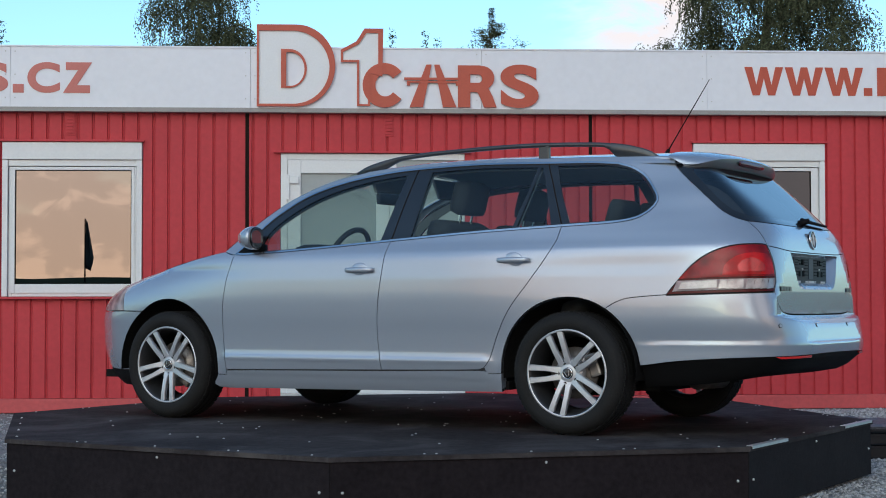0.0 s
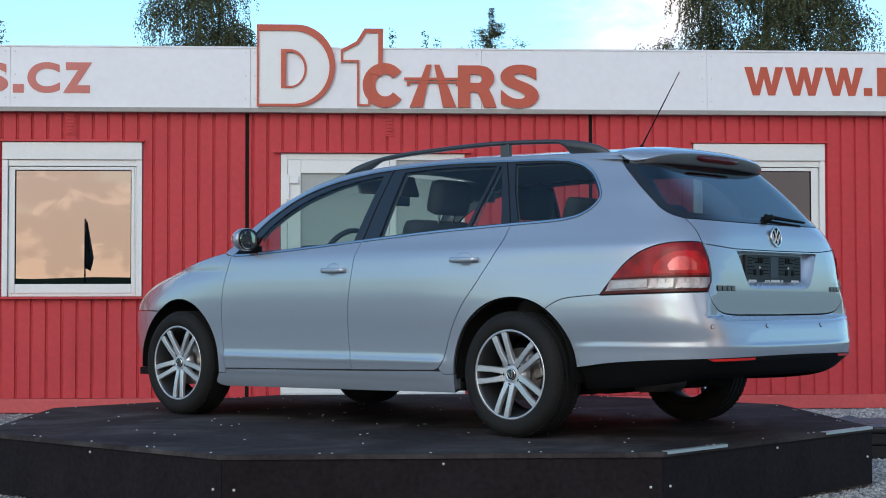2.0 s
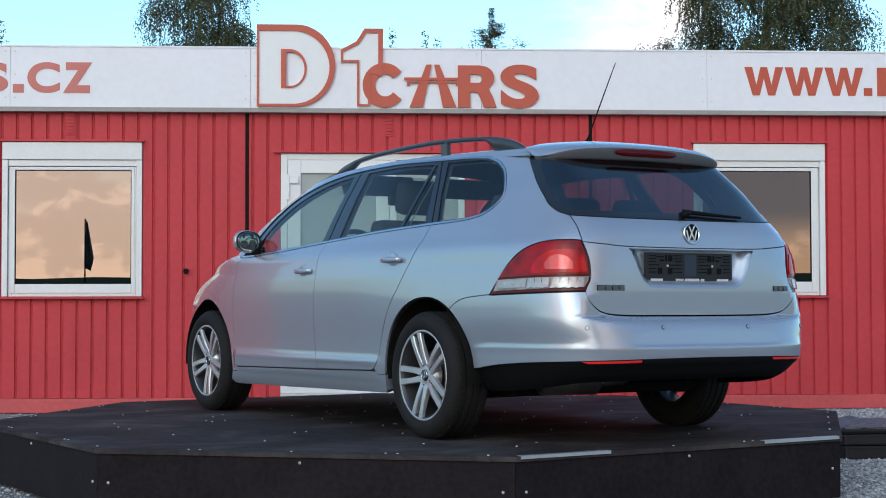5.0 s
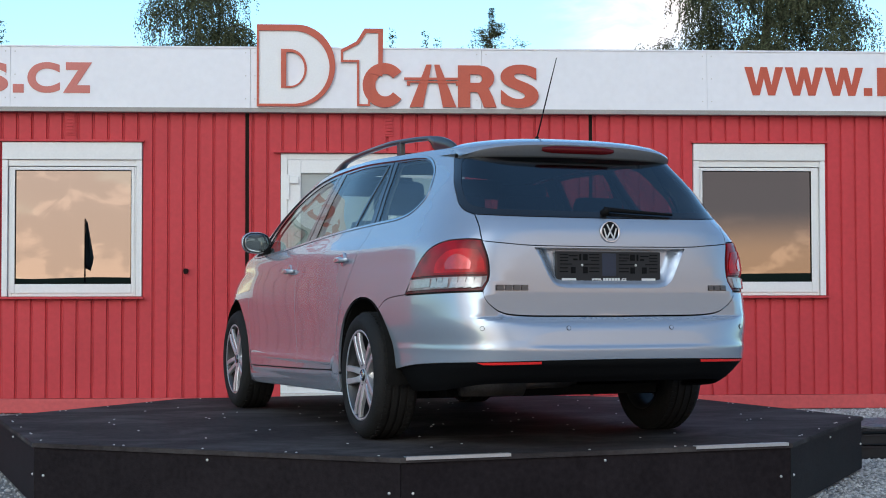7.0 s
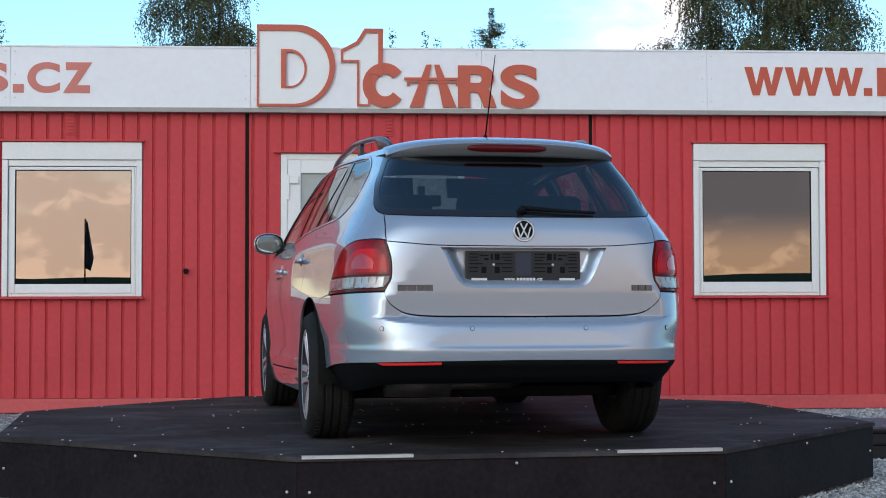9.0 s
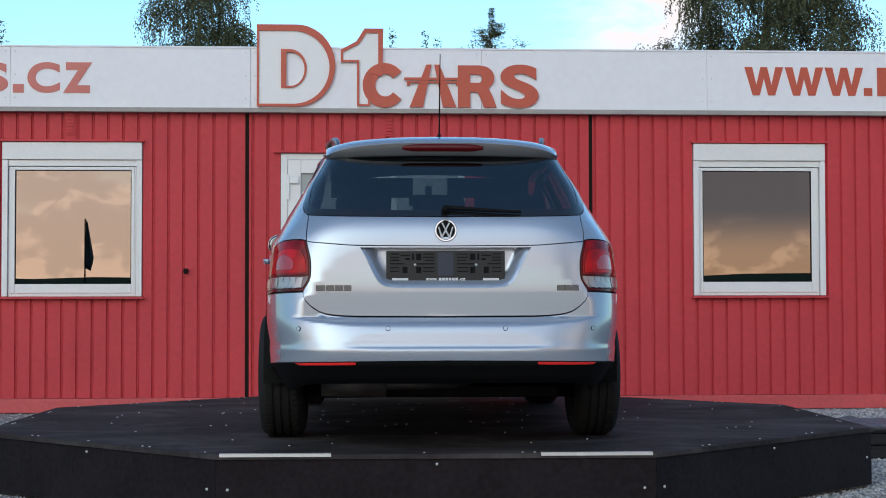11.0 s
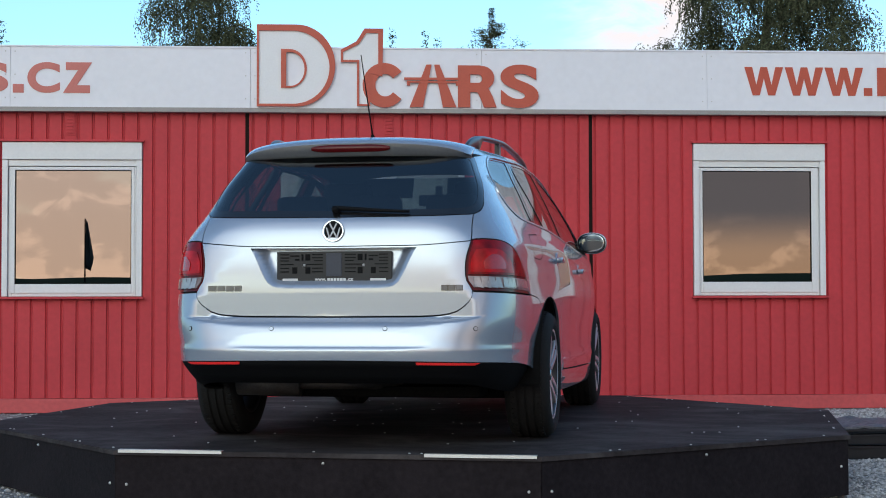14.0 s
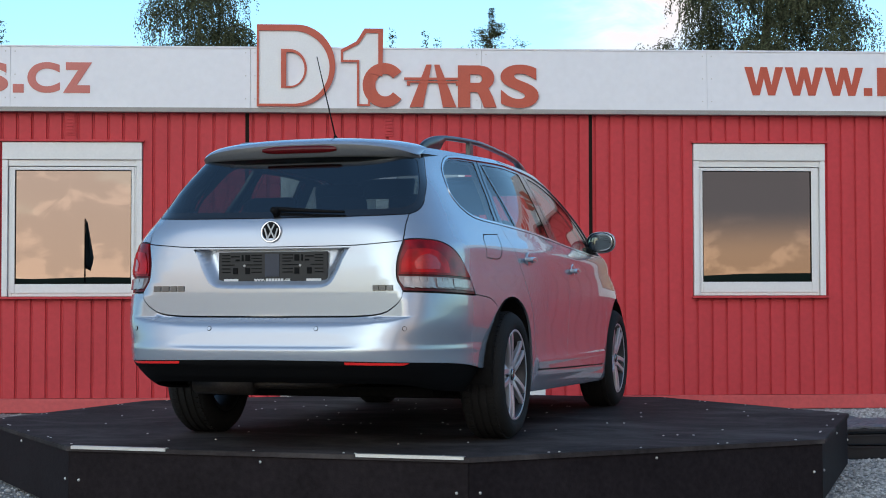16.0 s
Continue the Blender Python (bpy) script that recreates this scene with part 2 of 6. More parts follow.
def build_ground():
    bm = bmesh.new()
    xs = [-2500, -300, -60, -20] + [x * 1.0 for x in range(-12, 13)] + [20, 60, 300, 2500]
    ys = [-2500, -300, -60, -25] + [y * 1.0 for y in range(-14, 15)] + [25, 60, 300, 2500]
    grid = [[bm.verts.new((x, y, knot(x, y))) for y in ys] for x in xs]
    for i in range(len(xs) - 1):
        for j in range(len(ys) - 1):
            bm.faces.new((grid[i][j], grid[i + 1][j], grid[i + 1][j + 1], grid[i][j + 1]))
    g = obj_from("ground", bm, M_GRAVEL, True)
    tagged(g, "pale grey crushed gravel yard", "ground", kind="structure")


build_ground()

# ---- cabin row: red sheet-metal office containers ----
WALL = Matrix.Translation((0, 4.55, 0)) @ Matrix.Rotation(math.atan(0.05), 4, "Z")
Z_BEAM, Z_FASCIA0, Z_FASCIA1 = 0.1235, 2.583, 3.154
OPENINGS = [(-3.640, -2.440, 0.990, 2.330), (-1.258, 0.350, 0.150, 2.240), (2.360, 3.549, 0.990, 2.340)]
PITCH_RIB, GROOVE = 0.1293, 0.026


def clad_wall(name, s0, s1, phase):
    """Ribbed sheet wall from s0 to s1 with its openings left out, folded back at their edges."""
    pts = [(s0, 0.0)]
    s = s0 + phase
    while s + GROOVE < s1 - 0.02:
        pts += [(s, 0.0), (s + 0.003, 0.018), (s + GROOVE - 0.010, 0.018), (s + GROOVE, 0.0)]
        s += PITCH_RIB
    pts.append((s1, 0.0))
    cuts = sorted({c for o in OPENINGS for c in o[:2] if s0 < c < s1})
    full = []
    for (a, ya), (b, yb) in zip(pts, pts[1:]):
        full.append((a, ya))
        for c in cuts:
            if a < c < b:
                full.append((c, ya + (yb - ya) * (c - a) / (b - a)))
    full.append(pts[-1])
    bm = bmesh.new()
    for (a, ya), (b, yb) in zip(full, full[1:]):
        mid = (a + b) / 2
        spans = [(Z_BEAM, 2.64)]
        for o in OPENINGS:
            if o[0] < mid < o[1]:
                spans = [(Z_BEAM, o[2]), (o[3], 2.64)]
        for z0, z1 in spans:
            if z1 - z0 > 0.01:
                bm.faces.new([bm.verts.new(p) for p in ((a, ya, z0), (b, yb, z0), (b, yb, z1), (a, ya, z1))])
    bmesh.ops.remove_doubles(bm, verts=bm.verts[:], dist=0.0005)
    # returns at the openings and the insulated core behind the sheet
    for o in OPENINGS:
        if s0 < o[0] < s1:
            a, b, z0, z1 = o
            for q in (((a, 0, z0), (a, 0.12, z0), (a, 0.12, z1), (a, 0, z1)), ((b, 0, z0), (b, 0.12, z0), (b, 0.12, z1), (b, 0, z1)),
                      ((a, 0, z1), (b, 0, z1), (b, 0.12, z1), (a, 0.12, z1)), ((a, 0, z0), (b, 0, z0), (b, 0.12, z0), (a, 0.12, z0))):
                bm.faces.new([bm.verts.new(p) for p in q])
    ob = obj_from(name, bm, M_RED)
    ob.matrix_basis = WALL
    tagged(ob, "red ribbed sheet-metal wall of an office container", "wall", kind="structure")
    return ob


walls = [clad_wall("wall_1", -4.60, -1.562, 0.0405), clad_wall("wall_2", -1.528, 1.440, 0.02), clad_wall("wall_3", 1.472, 4.47, 0.0070), clad_wall("wall_4", 4.50, 7.5, 0.05), clad_wall("wall_5", -7.62, -4.63, 0.05)]


def core_box(name, parts_, material, label, cat, kind="structure"):
    bm = bmesh.new()
    for p in parts_:
        box(bm, *p)
    ob = obj_from(name, bm, material)
    ob.matrix_basis = WALL
    return tagged(ob, label, cat, kind=kind)


core_box("wall_back", [(-7.62, 7.5, 6.0, 6.1, 0.05, 2.6), (-7.72, -7.62, 0.0, 6.1, 0.05, 2.6), (7.5, 7.6, 0.0, 6.1, 0.05, 2.6)], M_RED, "plain red end and rear container walls", "wall")
core_box("ceiling", [(-7.62, 7.5, 0.16, 6.0, 2.50, 2.58)], M_DARK, "container ceiling", "ceiling")
core_box("floor", [(-7.62, 7.5, 0.16, 6.0, 0.08, 0.13)], M_DARK, "dark container floor", "floor")
core_box("roof", [(-7.75, 7.62, 0.06, 6.15, 2.66, 2.72)], M_ROOFFELT, "flat container roof", "roof")
for k, (a, b) in enumerate([(-7.62, -4.615), (-4.615, -1.545), (-1.545, 1.456), (1.456, 4.485), (4.485, 7.5)]):
    bm = boxbm(a + 0.004, b - 0.004, -0.012, 0.14, 0.0, Z_BEAM - 0.003, bevel=0.006)
    ob = obj_from("base_beam", bm, M_REDBEAM)
    ob.matrix_basis = WALL
    tagged(ob, "red steel bottom beam of a container", "beam", "container base beams", "structure")
for s in (-4.615, -1.545, 1.456, 4.485):
    bm = boxbm(s - 0.016, s + 0.016, 0.004, 0.05, Z_BEAM, 2.60, bevel=0.003)
    ob = obj_from("joint_strip", bm, M_JOINT)
    ob.matrix_basis = WALL
    tagged(ob, "black rubber joint between two containers", "joint strip", "container joints", "structure")

# fascia: flat white panels with a grey trim under them
fascia = empty("fascia", WALL)
tagged(fascia, "long white sheet-metal fascia along the container roof edge", "fascia", kind="structure")
edges = [-7.7, -5.58, -3.56, -1.515, 0.49, 2.48, 4.50, 6.5, 7.6]
for a, b in zip(edges, edges[1:]):
    part("fascia_panel", boxbm(a + 0.0012, b - 0.0012, -0.075, -0.045, Z_FASCIA0 + 0.039, Z_FASCIA1 - 0.012, bevel=0.001), M_FASCIA, fascia)
part("top_cap", boxbm(-7.72, 7.62, -0.082, 0.02, Z_FASCIA1 - 0.016, Z_FASCIA1, bevel=0.003), M_FASCIA, fascia)
part("bottom_trim", boxbm(-7.72, 7.62, -0.080, -0.004, Z_FASCIA0, Z_FASCIA0 + 0.039, bevel=0.003), M_TRIM, fascia, "weathered grey metal drip trim")
part("fascia_back", boxbm(-7.7, 7.6, -0.043, 0.05, Z_FASCIA0 + 0.039, Z_FASCIA1 - 0.02), M_TRIM, fascia)
for a in edges[1:-1]:
    for z in (2.70, 2.90, 3.10):
        for d in (-0.04, 0.04):
            bm = bmesh.new()
            bmesh.ops.create_uvsphere(bm, u_segments=6, v_segments=4, radius=0.006, matrix=Matrix.Translation((a + d, -0.076, z)))
            part("screw", bm, M_SCREW, fascia)


def frame_bm(a, b, z0, z1, w, y0, y1, bevel=0.004):
    bm = bmesh.new()
    box(bm, a, a + w, y0, y1, z0, z1, bevel)
    box(bm, b - w, b, y0, y1, z0, z1, bevel)
    box(bm, a + w, b - w, y0, y1, z1 - w, z1, bevel)
    box(bm, a + w, b - w, y0, y1, z0, z0 + w, bevel)
    return bm


def window(name, a, b, z0, z1, g):
    """White plastic window with a roller-shutter box on top; g: the glass a, b, z0, z1."""
    w = empty(name, WALL)
    tagged(w, "white plastic window with roller shutter box and mirroring glass", "window", "container windows", "structure")
    box_z = z1 - 0.150
    part("shutter_box", boxbm(a, b, -0.028, 0.11, box_z, z1, bevel=0.006), M_PVC, w)
    part("shutter_slot", boxbm(a + 0.05, b - 0.05, -0.008, 0.06, box_z - 0.055, box_z - 0.003, bevel=0.003), M_PVC, w)
    part("shutter_rail", boxbm(a, a + 0.048, -0.022, 0.08, z0, box_z - 0.003, bevel=0.004), M_PVC, w)
    part("shutter_rail", boxbm(b - 0.048, b, -0.022, 0.08, z0, box_z - 0.003, bevel=0.004), M_PVC, w)
    part("window_frame", frame_bm(a + 0.052, b - 0.052, z0, box_z - 0.06, 0.030, 0.004, 0.075), M_PVC, w)
    sash = bmesh.new()
    x0, x1, y0, y1 = a + 0.066, b - 0.066, z0 + 0.028, box_z - 0.062
    box(sash, x0, g[0], -0.004, 0.055, y0, y1, 0.005)
    box(sash, g[1], x1, -0.004, 0.055, y0, y1, 0.005)
    box(sash, g[0], g[1], -0.004, 0.055, y0, g[2], 0.005)
    box(sash, g[0], g[1], -0.004, 0.055, g[3], y1, 0.005)
    part("sash", sash, M_PVC, w)
    part("gasket", frame_bm(g[0] - 0.004, g[1] + 0.004, g[2] - 0.004, g[3] + 0.004, 0.010, 0.002, 0.012, 0.0), M_JOINT, w)
    pane = part("pane", boxbm(g[0] - 0.002, g[1] + 0.002, 0.014, 0.022, g[2] - 0.002, g[3] + 0.002), G_WINDOW, w, "dark glass that mirrors evening clouds")
    part("drip_cap", boxbm(a - 0.02, b + 0.02, -0.045, 0.0, z1 + 0.004, z1 + 0.022, bevel=0.003), M_RED, w, "red folded metal drip cap")
    part("window_sill", boxbm(a - 0.02, b + 0.02, -0.055, 0.0, z0 - 0.022, z0 - 0.003, bevel=0.003), M_RED, w, "red folded metal sill")
    return w


window("window_1", -3.634, -2.445, 0.996, 2.324, (-3.527, -2.537, 1.103, 2.085))
window("window_2", 2.366, 3.543, 0.995, 2.334, (2.450, 3.423, 1.115, 2.094))


def door():
    d = empty("door_1", WALL)
    tagged(d, "white plastic entrance door with pale frosted panel", "door", kind="structure")
    a, b, z0, z1 = -1.254, 0.345, 0.155, 2.235
    m = -0.28
    part("door_frame", frame_bm(a, b, z0, z1, 0.055, -0.01, 0.075), M_PVC, d)
    part("mullion", boxbm(m - 0.03, m + 0.03, -0.008, 0.07, z0 + 0.055, z1 - 0.055, bevel=0.004), M_PVC, d)
    part("door_leaf", frame_bm(a + 0.058, m - 0.032, z0 + 0.058, z1 - 0.058, 0.115, -0.016, 0.05, 0.006), M_PVC, d)
    part("door_panel", boxbm(a + 0.17, m - 0.145, 0.010, 0.03, z0 + 0.17, z1 - 0.17), G_DOOR, d, "pale grey frosted panel")
    part("side_panel", boxbm(m + 0.03, b - 0.055, 0.012, 0.03, z0 + 0.055, z1 - 0.055), G_DOOR, d, "pale grey frosted panel")
    part("transom", boxbm(m + 0.03, b - 0.055, -0.004, 0.04, 1.15, 1.21, bevel=0.004), M_PVC, d)
    for z in (1.95, 1.15, 0.42):
        h = boxbm(a + 0.045, a + 0.075, -0.034, -0.010, z - 0.12, z + 0.10, bevel=0.005)
        box(h, a + 0.075, a + 0.155, -0.038, -0.016, z + 0.02, z + 0.085, 0.006)
        part("hinge", h, M_PVC, d)
    part("handle", box(boxbm(m - 0.10, m - 0.07, -0.06, -0.016, 1.12, 1.22, bevel=0.006), m - 0.20, m - 0.07, -0.075, -0.055, 1.15, 1.175, 0.006), M_PVC, d)
    part("drip_cap", boxbm(a - 0.06, b + 0.05, -0.045, 0.0, z1 + 0.004, z1 + 0.022, bevel=0.003), M_RED, d, "red folded metal drip cap")
    part("threshold", boxbm(a, b, -0.03, 0.02, 0.128, 0.153, bevel=0.003), M_ALU, d)


door()

# ---- roof sign: cut-out boards ----
def flat_shape(outer, holes=(), y0=0.0, y1=0.02, bevel=0.0):
    """A board cut to an outline (lists of s, z), with holes, standing in the wall's plane from y0 (front) to y1."""
    loops = [outer, *holes]
    verts, segs = [], []
    for lp in loops:
        n0 = len(verts)
        verts += [Vector(p) for p in lp]
        segs += [(n0 + i, n0 + (i + 1) % len(lp)) for i in range(len(lp))]
    vs, _, fs, *_ = delaunay_2d_cdt(verts, segs, [], 1, 1e-6)

    def inside(p, lp):
        r = False
        for i in range(len(lp)):
            (x1, y1_), (x2, y2) = lp[i], lp[i - 1]
            if (y1_ > p[1]) != (y2 > p[1]) and p[0] < (x2 - x1) * (p[1] - y1_) / (y2 - y1_) + x1:
                r = not r
        return r

    bm = bmesh.new()
    fr = [bm.verts.new((v[0], y0, v[1])) for v in vs]
    bk = [bm.verts.new((v[0], y1, v[1])) for v in vs]
    count = {}
    for f in fs:
        c = sum((vs[i] for i in f), Vector((0, 0))) / len(f)
        if not inside(c, outer) or any(inside(c, h) for h in holes):
            continue
        bm.faces.new([fr[i] for i in f])
        bm.faces.new([bk[i] for i in reversed(f)])
        for i in range(len(f)):
            e = (f[i], f[(i + 1) % len(f)])
            count[e] = count.get(e, 0) + 1
    for (i, j) in count:
        if (j, i) not in count:
            bm.faces.new((fr[j], fr[i], bk[i], bk[j]))
    bmesh.ops.recalc_face_normals(bm, faces=bm.faces[:])
    bmesh.ops.delete(bm, geom=[v for v in bm.verts if not v.link_faces], context="VERTS")
    return bm


def arc(cx, cz, rx, rz, a0, a1, n=24):
    return [(cx + rx * math.cos(radians(a0 + (a1 - a0) * i / n)), cz + rz * math.sin(radians(a0 + (a1 - a0) * i / n))) for i in range(n + 1)]


def d_outline(s0, s1, z0, z1, r):
    """A half-round plate: straight left edge, round right side."""
    cz, rz = (z0 + z1) / 2, (z1 - z0) / 2
    return [(s0, z0)] + arc(s1 - r, cz, r, rz, -90, 90, 36) + [(s0, z1)]


def build_sign():
    sign = empty("roof_sign", WALL)
    tagged(sign, "white and red cut-out sign boards on the fascia", "sign")
    y = -0.090

    def board(pts, holes, y0, y1):
        lower = [[(s, 2.633 + (z - 2.66) * 0.982) for s, z in lp] for lp in (pts, *holes)]
        return flat_shape(lower[0], lower[1:], y0, y1)

    # half-round plate with a red rim and a red-rimmed slot
    part("round_board", board(d_outline(-1.452, -0.788, 2.668, 3.370, 0.33), [d_outline(-1.240, -1.050, 2.835, 3.155, 0.13)], y, y + 0.03), M_SIGNWHITE, sign, "white half-round board")
    part("board_rim", board(d_outline(-1.458, -0.782, 2.660, 3.385, 0.335), [d_outline(-1.440, -0.832, 2.684, 3.330, 0.315)], y - 0.012, y - 0.001), M_SIGNRED, sign, "red rim")
    part("slot_rim", board(d_outline(-1.250, -1.028, 2.825, 3.168, 0.15), [d_outline(-1.205, -1.048, 2.842, 3.140, 0.12)], y - 0.012, y - 0.001), M_SIGNRED, sign, "red rim")
    # narrow flagged plate
    one = [(-0.595, 2.668), (-0.480, 2.668), (-0.480, 2.96), (-0.375, 2.93), (-0.365, 3.355), (-0.53, 3.355), (-0.60, 3.24), (-0.735, 3.165), (-0.735, 3.055), (-0.595, 3.055)]
    inner = [(-0.575, 2.684), (-0.50, 2.684), (-0.50, 2.98), (-0.41, 2.96), (-0.41, 3.315), (-0.515, 3.315), (-0.58, 3.215), (-0.715, 3.145), (-0.715, 3.075), (-0.575, 3.075)]
    part("tall_board", board(one, [], y, y + 0.03), M_SIGNWHITE, sign, "white flag-shaped board")
    part("board_rim", board(one, [inner], y - 0.012, y - 0.001), M_SIGNRED, sign, "red rim")
    # row of four red shapes
    z0, z1 = 2.662, 3.040
    cz = (z0 + z1) / 2 + 0.003
    ring = arc(-0.358, cz, 0.188, 0.197, 38, 322, 40) + list(reversed(arc(-0.350, cz, 0.085, 0.100, 38, 322, 40)))
    part("ring_shape", board(ring, [], y - 0.005, y + 0.012), M_SIGNRED, sign)
    bridge = bmesh.new()
    for a in ((-0.138, -0.022, 0.008, 0.054), (0.268, 0.152, 0.122, 0.076)):
        f = board([(a[0], z0), (a[1], z0), (a[3], z1), (a[2], z1)], [], y - 0.005, y + 0.012)
        me = bpy.data.meshes.new("t")
        f.to_mesh(me)
        f.free()
        bridge.from_mesh(me)
        bpy.data.meshes.remove(me)
    for a, b, c, d in ((-0.185, 0.315, 2.872, 2.892), (-0.160, -0.135, 2.822, 2.850), (0.265, 0.290, 2.822, 2.850), (-0.160, 0.290, 2.846, 2.862)):
        box(bridge, a, b, y - 0.010, y + 0.010, c, d)
    part("bridge_shape", bridge, M_SIGNRED, sign)
    block = [(0.298, z0), (0.298, z1 - 0.005), (0.49, z1 - 0.005)] + arc(0.510, 2.925, 0.105, 0.105, 90, -60, 16) + [(0.60, 2.76), (0.635, z0), (0.525, z0), (0.495, 2.745), (0.47, 2.795), (0.405, 2.80), (0.405, z0)]
    part("block_shape", board([(s - 0.015, z) for s, z in block], [[(s - 0.015, z) for s, z in [(0.405, 2.88), (0.405, 2.955), (0.47, 2.955)] + arc(0.475, 2.9175, 0.035, 0.0375, 90, -90, 8) + [(0.47, 2.88)]]], y - 0.005, y + 0.012), M_SIGNRED, sign)
    me = glyph("S", 0.655, 0.988, 2.632, 3.011, 0.013)
    for v in me.vertices:
        v.co.y -= 0.0145
    wave = bmesh.new()
    wave.from_mesh(me)
    bpy.data.meshes.remove(me)
    bmesh.ops.recalc_face_normals(wave, faces=wave.faces[:])
    part("wave_shape", wave, M_SIGNRED, sign)



def glyph(char, s0, s1, z0, z1, weight, depth=0.004):
    """One capital of the built-in font, fitted between two upright lines."""
    cu = bpy.data.curves.new("lettering", "FONT")
    cu.body, cu.size, cu.extrude, cu.offset = char, 0.36, depth, weight
    ob = bpy.data.objects.new("lettering", cu)
    scene.collection.objects.link(ob)
    dg = bpy.context.evaluated_depsgraph_get()
    me = bpy.data.meshes.new_from_object(ob.evaluated_get(dg))
    bpy.data.objects.remove(ob)
    bpy.data.curves.remove(cu)
    xs_, ys_ = [v.co.x for v in me.vertices], [v.co.y for v in me.vertices]
    fx, fz = (s1 - s0) / (max(xs_) - min(xs_)), (z1 - z0) / (max(ys_) - min(ys_))
    for v in me.vertices:
        v.co = (s0 + (v.co.x - min(xs_)) * fx, -0.0765 - v.co.z, z0 + (v.co.y - min(ys_)) * fz)
    return me


build_sign()
BOLD_W = [(0, 1), (0.20, 1), (0.305, 0.36), (0.415, 1), (0.585, 1), (0.695, 0.36), (0.80, 1), (1, 1), (0.79, 0), (0.61, 0), (0.5, 0.60), (0.39, 0), (0.21, 0)]


def address_sign(glyphs, z0, z1, material, label):
    bm = bmesh.new()
    for char, s0, s1, weight in glyphs:
        if char == ".":
            box(bm, s0, s1, -0.0805, -0.0725, z0, z0 + (z1 - z0) * 0.28)
            continue
        if char == "W":
            f = flat_shape([(s0 + (s1 - s0) * a, z0 + (z1 - z0) * b) for a, b in BOLD_W], (), -0.0805, -0.0725)
            me = bpy.data.meshes.new("lettering")
            f.to_mesh(me)
            f.free()
        else:
            me = glyph(char, s0, s1, z0, z1, weight)
        bm.from_mesh(me)
        bpy.data.meshes.remove(me)
    bmesh.ops.recalc_face_normals(bm, faces=bm.faces[:])
    ob = obj_from("fascia_lettering", bm, material)
    ob.matrix_basis = WALL
    tagged(ob, label, "lettering")


address_sign((("S", -3.850, -3.577, 0.013), (".", -3.537, -3.445, 0), ("C", -3.414, -3.139, 0.013), ("Z", -3.113, -2.868, 0.020)), 2.742, 3.006, M_SIGNFADED, "flat faded red capital letters on the white fascia")
address_sign((("W", 2.814, 3.160, 0.022), ("W", 3.175, 3.520, 0.022), ("W", 3.532, 3.879, 0.022), (".", 3.884, 3.959, 0)), 2.757, 3.007, M_SIGNRED, "flat red capital letters on the white fascia")
bar = obj_from("fascia_bar", boxbm(4.004, 4.30, -0.082, -0.0745, 2.757, 3.008), M_SIGNRED)
bar.matrix_basis = WALL
tagged(bar, "plain red block after the lettering on the fascia", "lettering")

# small fittings on the cladding
for s in (-3.06, -0.315):
    v = empty("wall_vent", WALL)
    tagged(v, "small red louvred vent in the cladding", "vent", "wall vents")
    part("vent_plate", boxbm(s - 0.04, s + 0.04, -0.008, 0.0, 2.385, 2.585, bevel=0.002), M_RED, v)
    for k in range(6):
        part("slat", boxbm(s - 0.03, s + 0.03, -0.017, -0.008, 2.402 + k * 0.029, 2.416 + k * 0.029, bevel=0.002), M_RED, v)
hook = bmesh.new()
cyl(hook, (-2.068, -0.03, 1.215), (-2.068, 0.0, 1.215), 0.022, seg=12)
box(hook, -2.085, -2.051, -0.05, -0.02, 1.19, 1.235, 0.006)
ob = obj_from("cable_outlet", hook, M_JOINT)
ob.matrix_basis = WALL
tagged(ob, "small black cable outlet on the red wall", "outlet")

# ---- turntable: octagonal plywood platform ----
ZP = 0.265
R_OCT, A_OCT = 2.535, -70.6


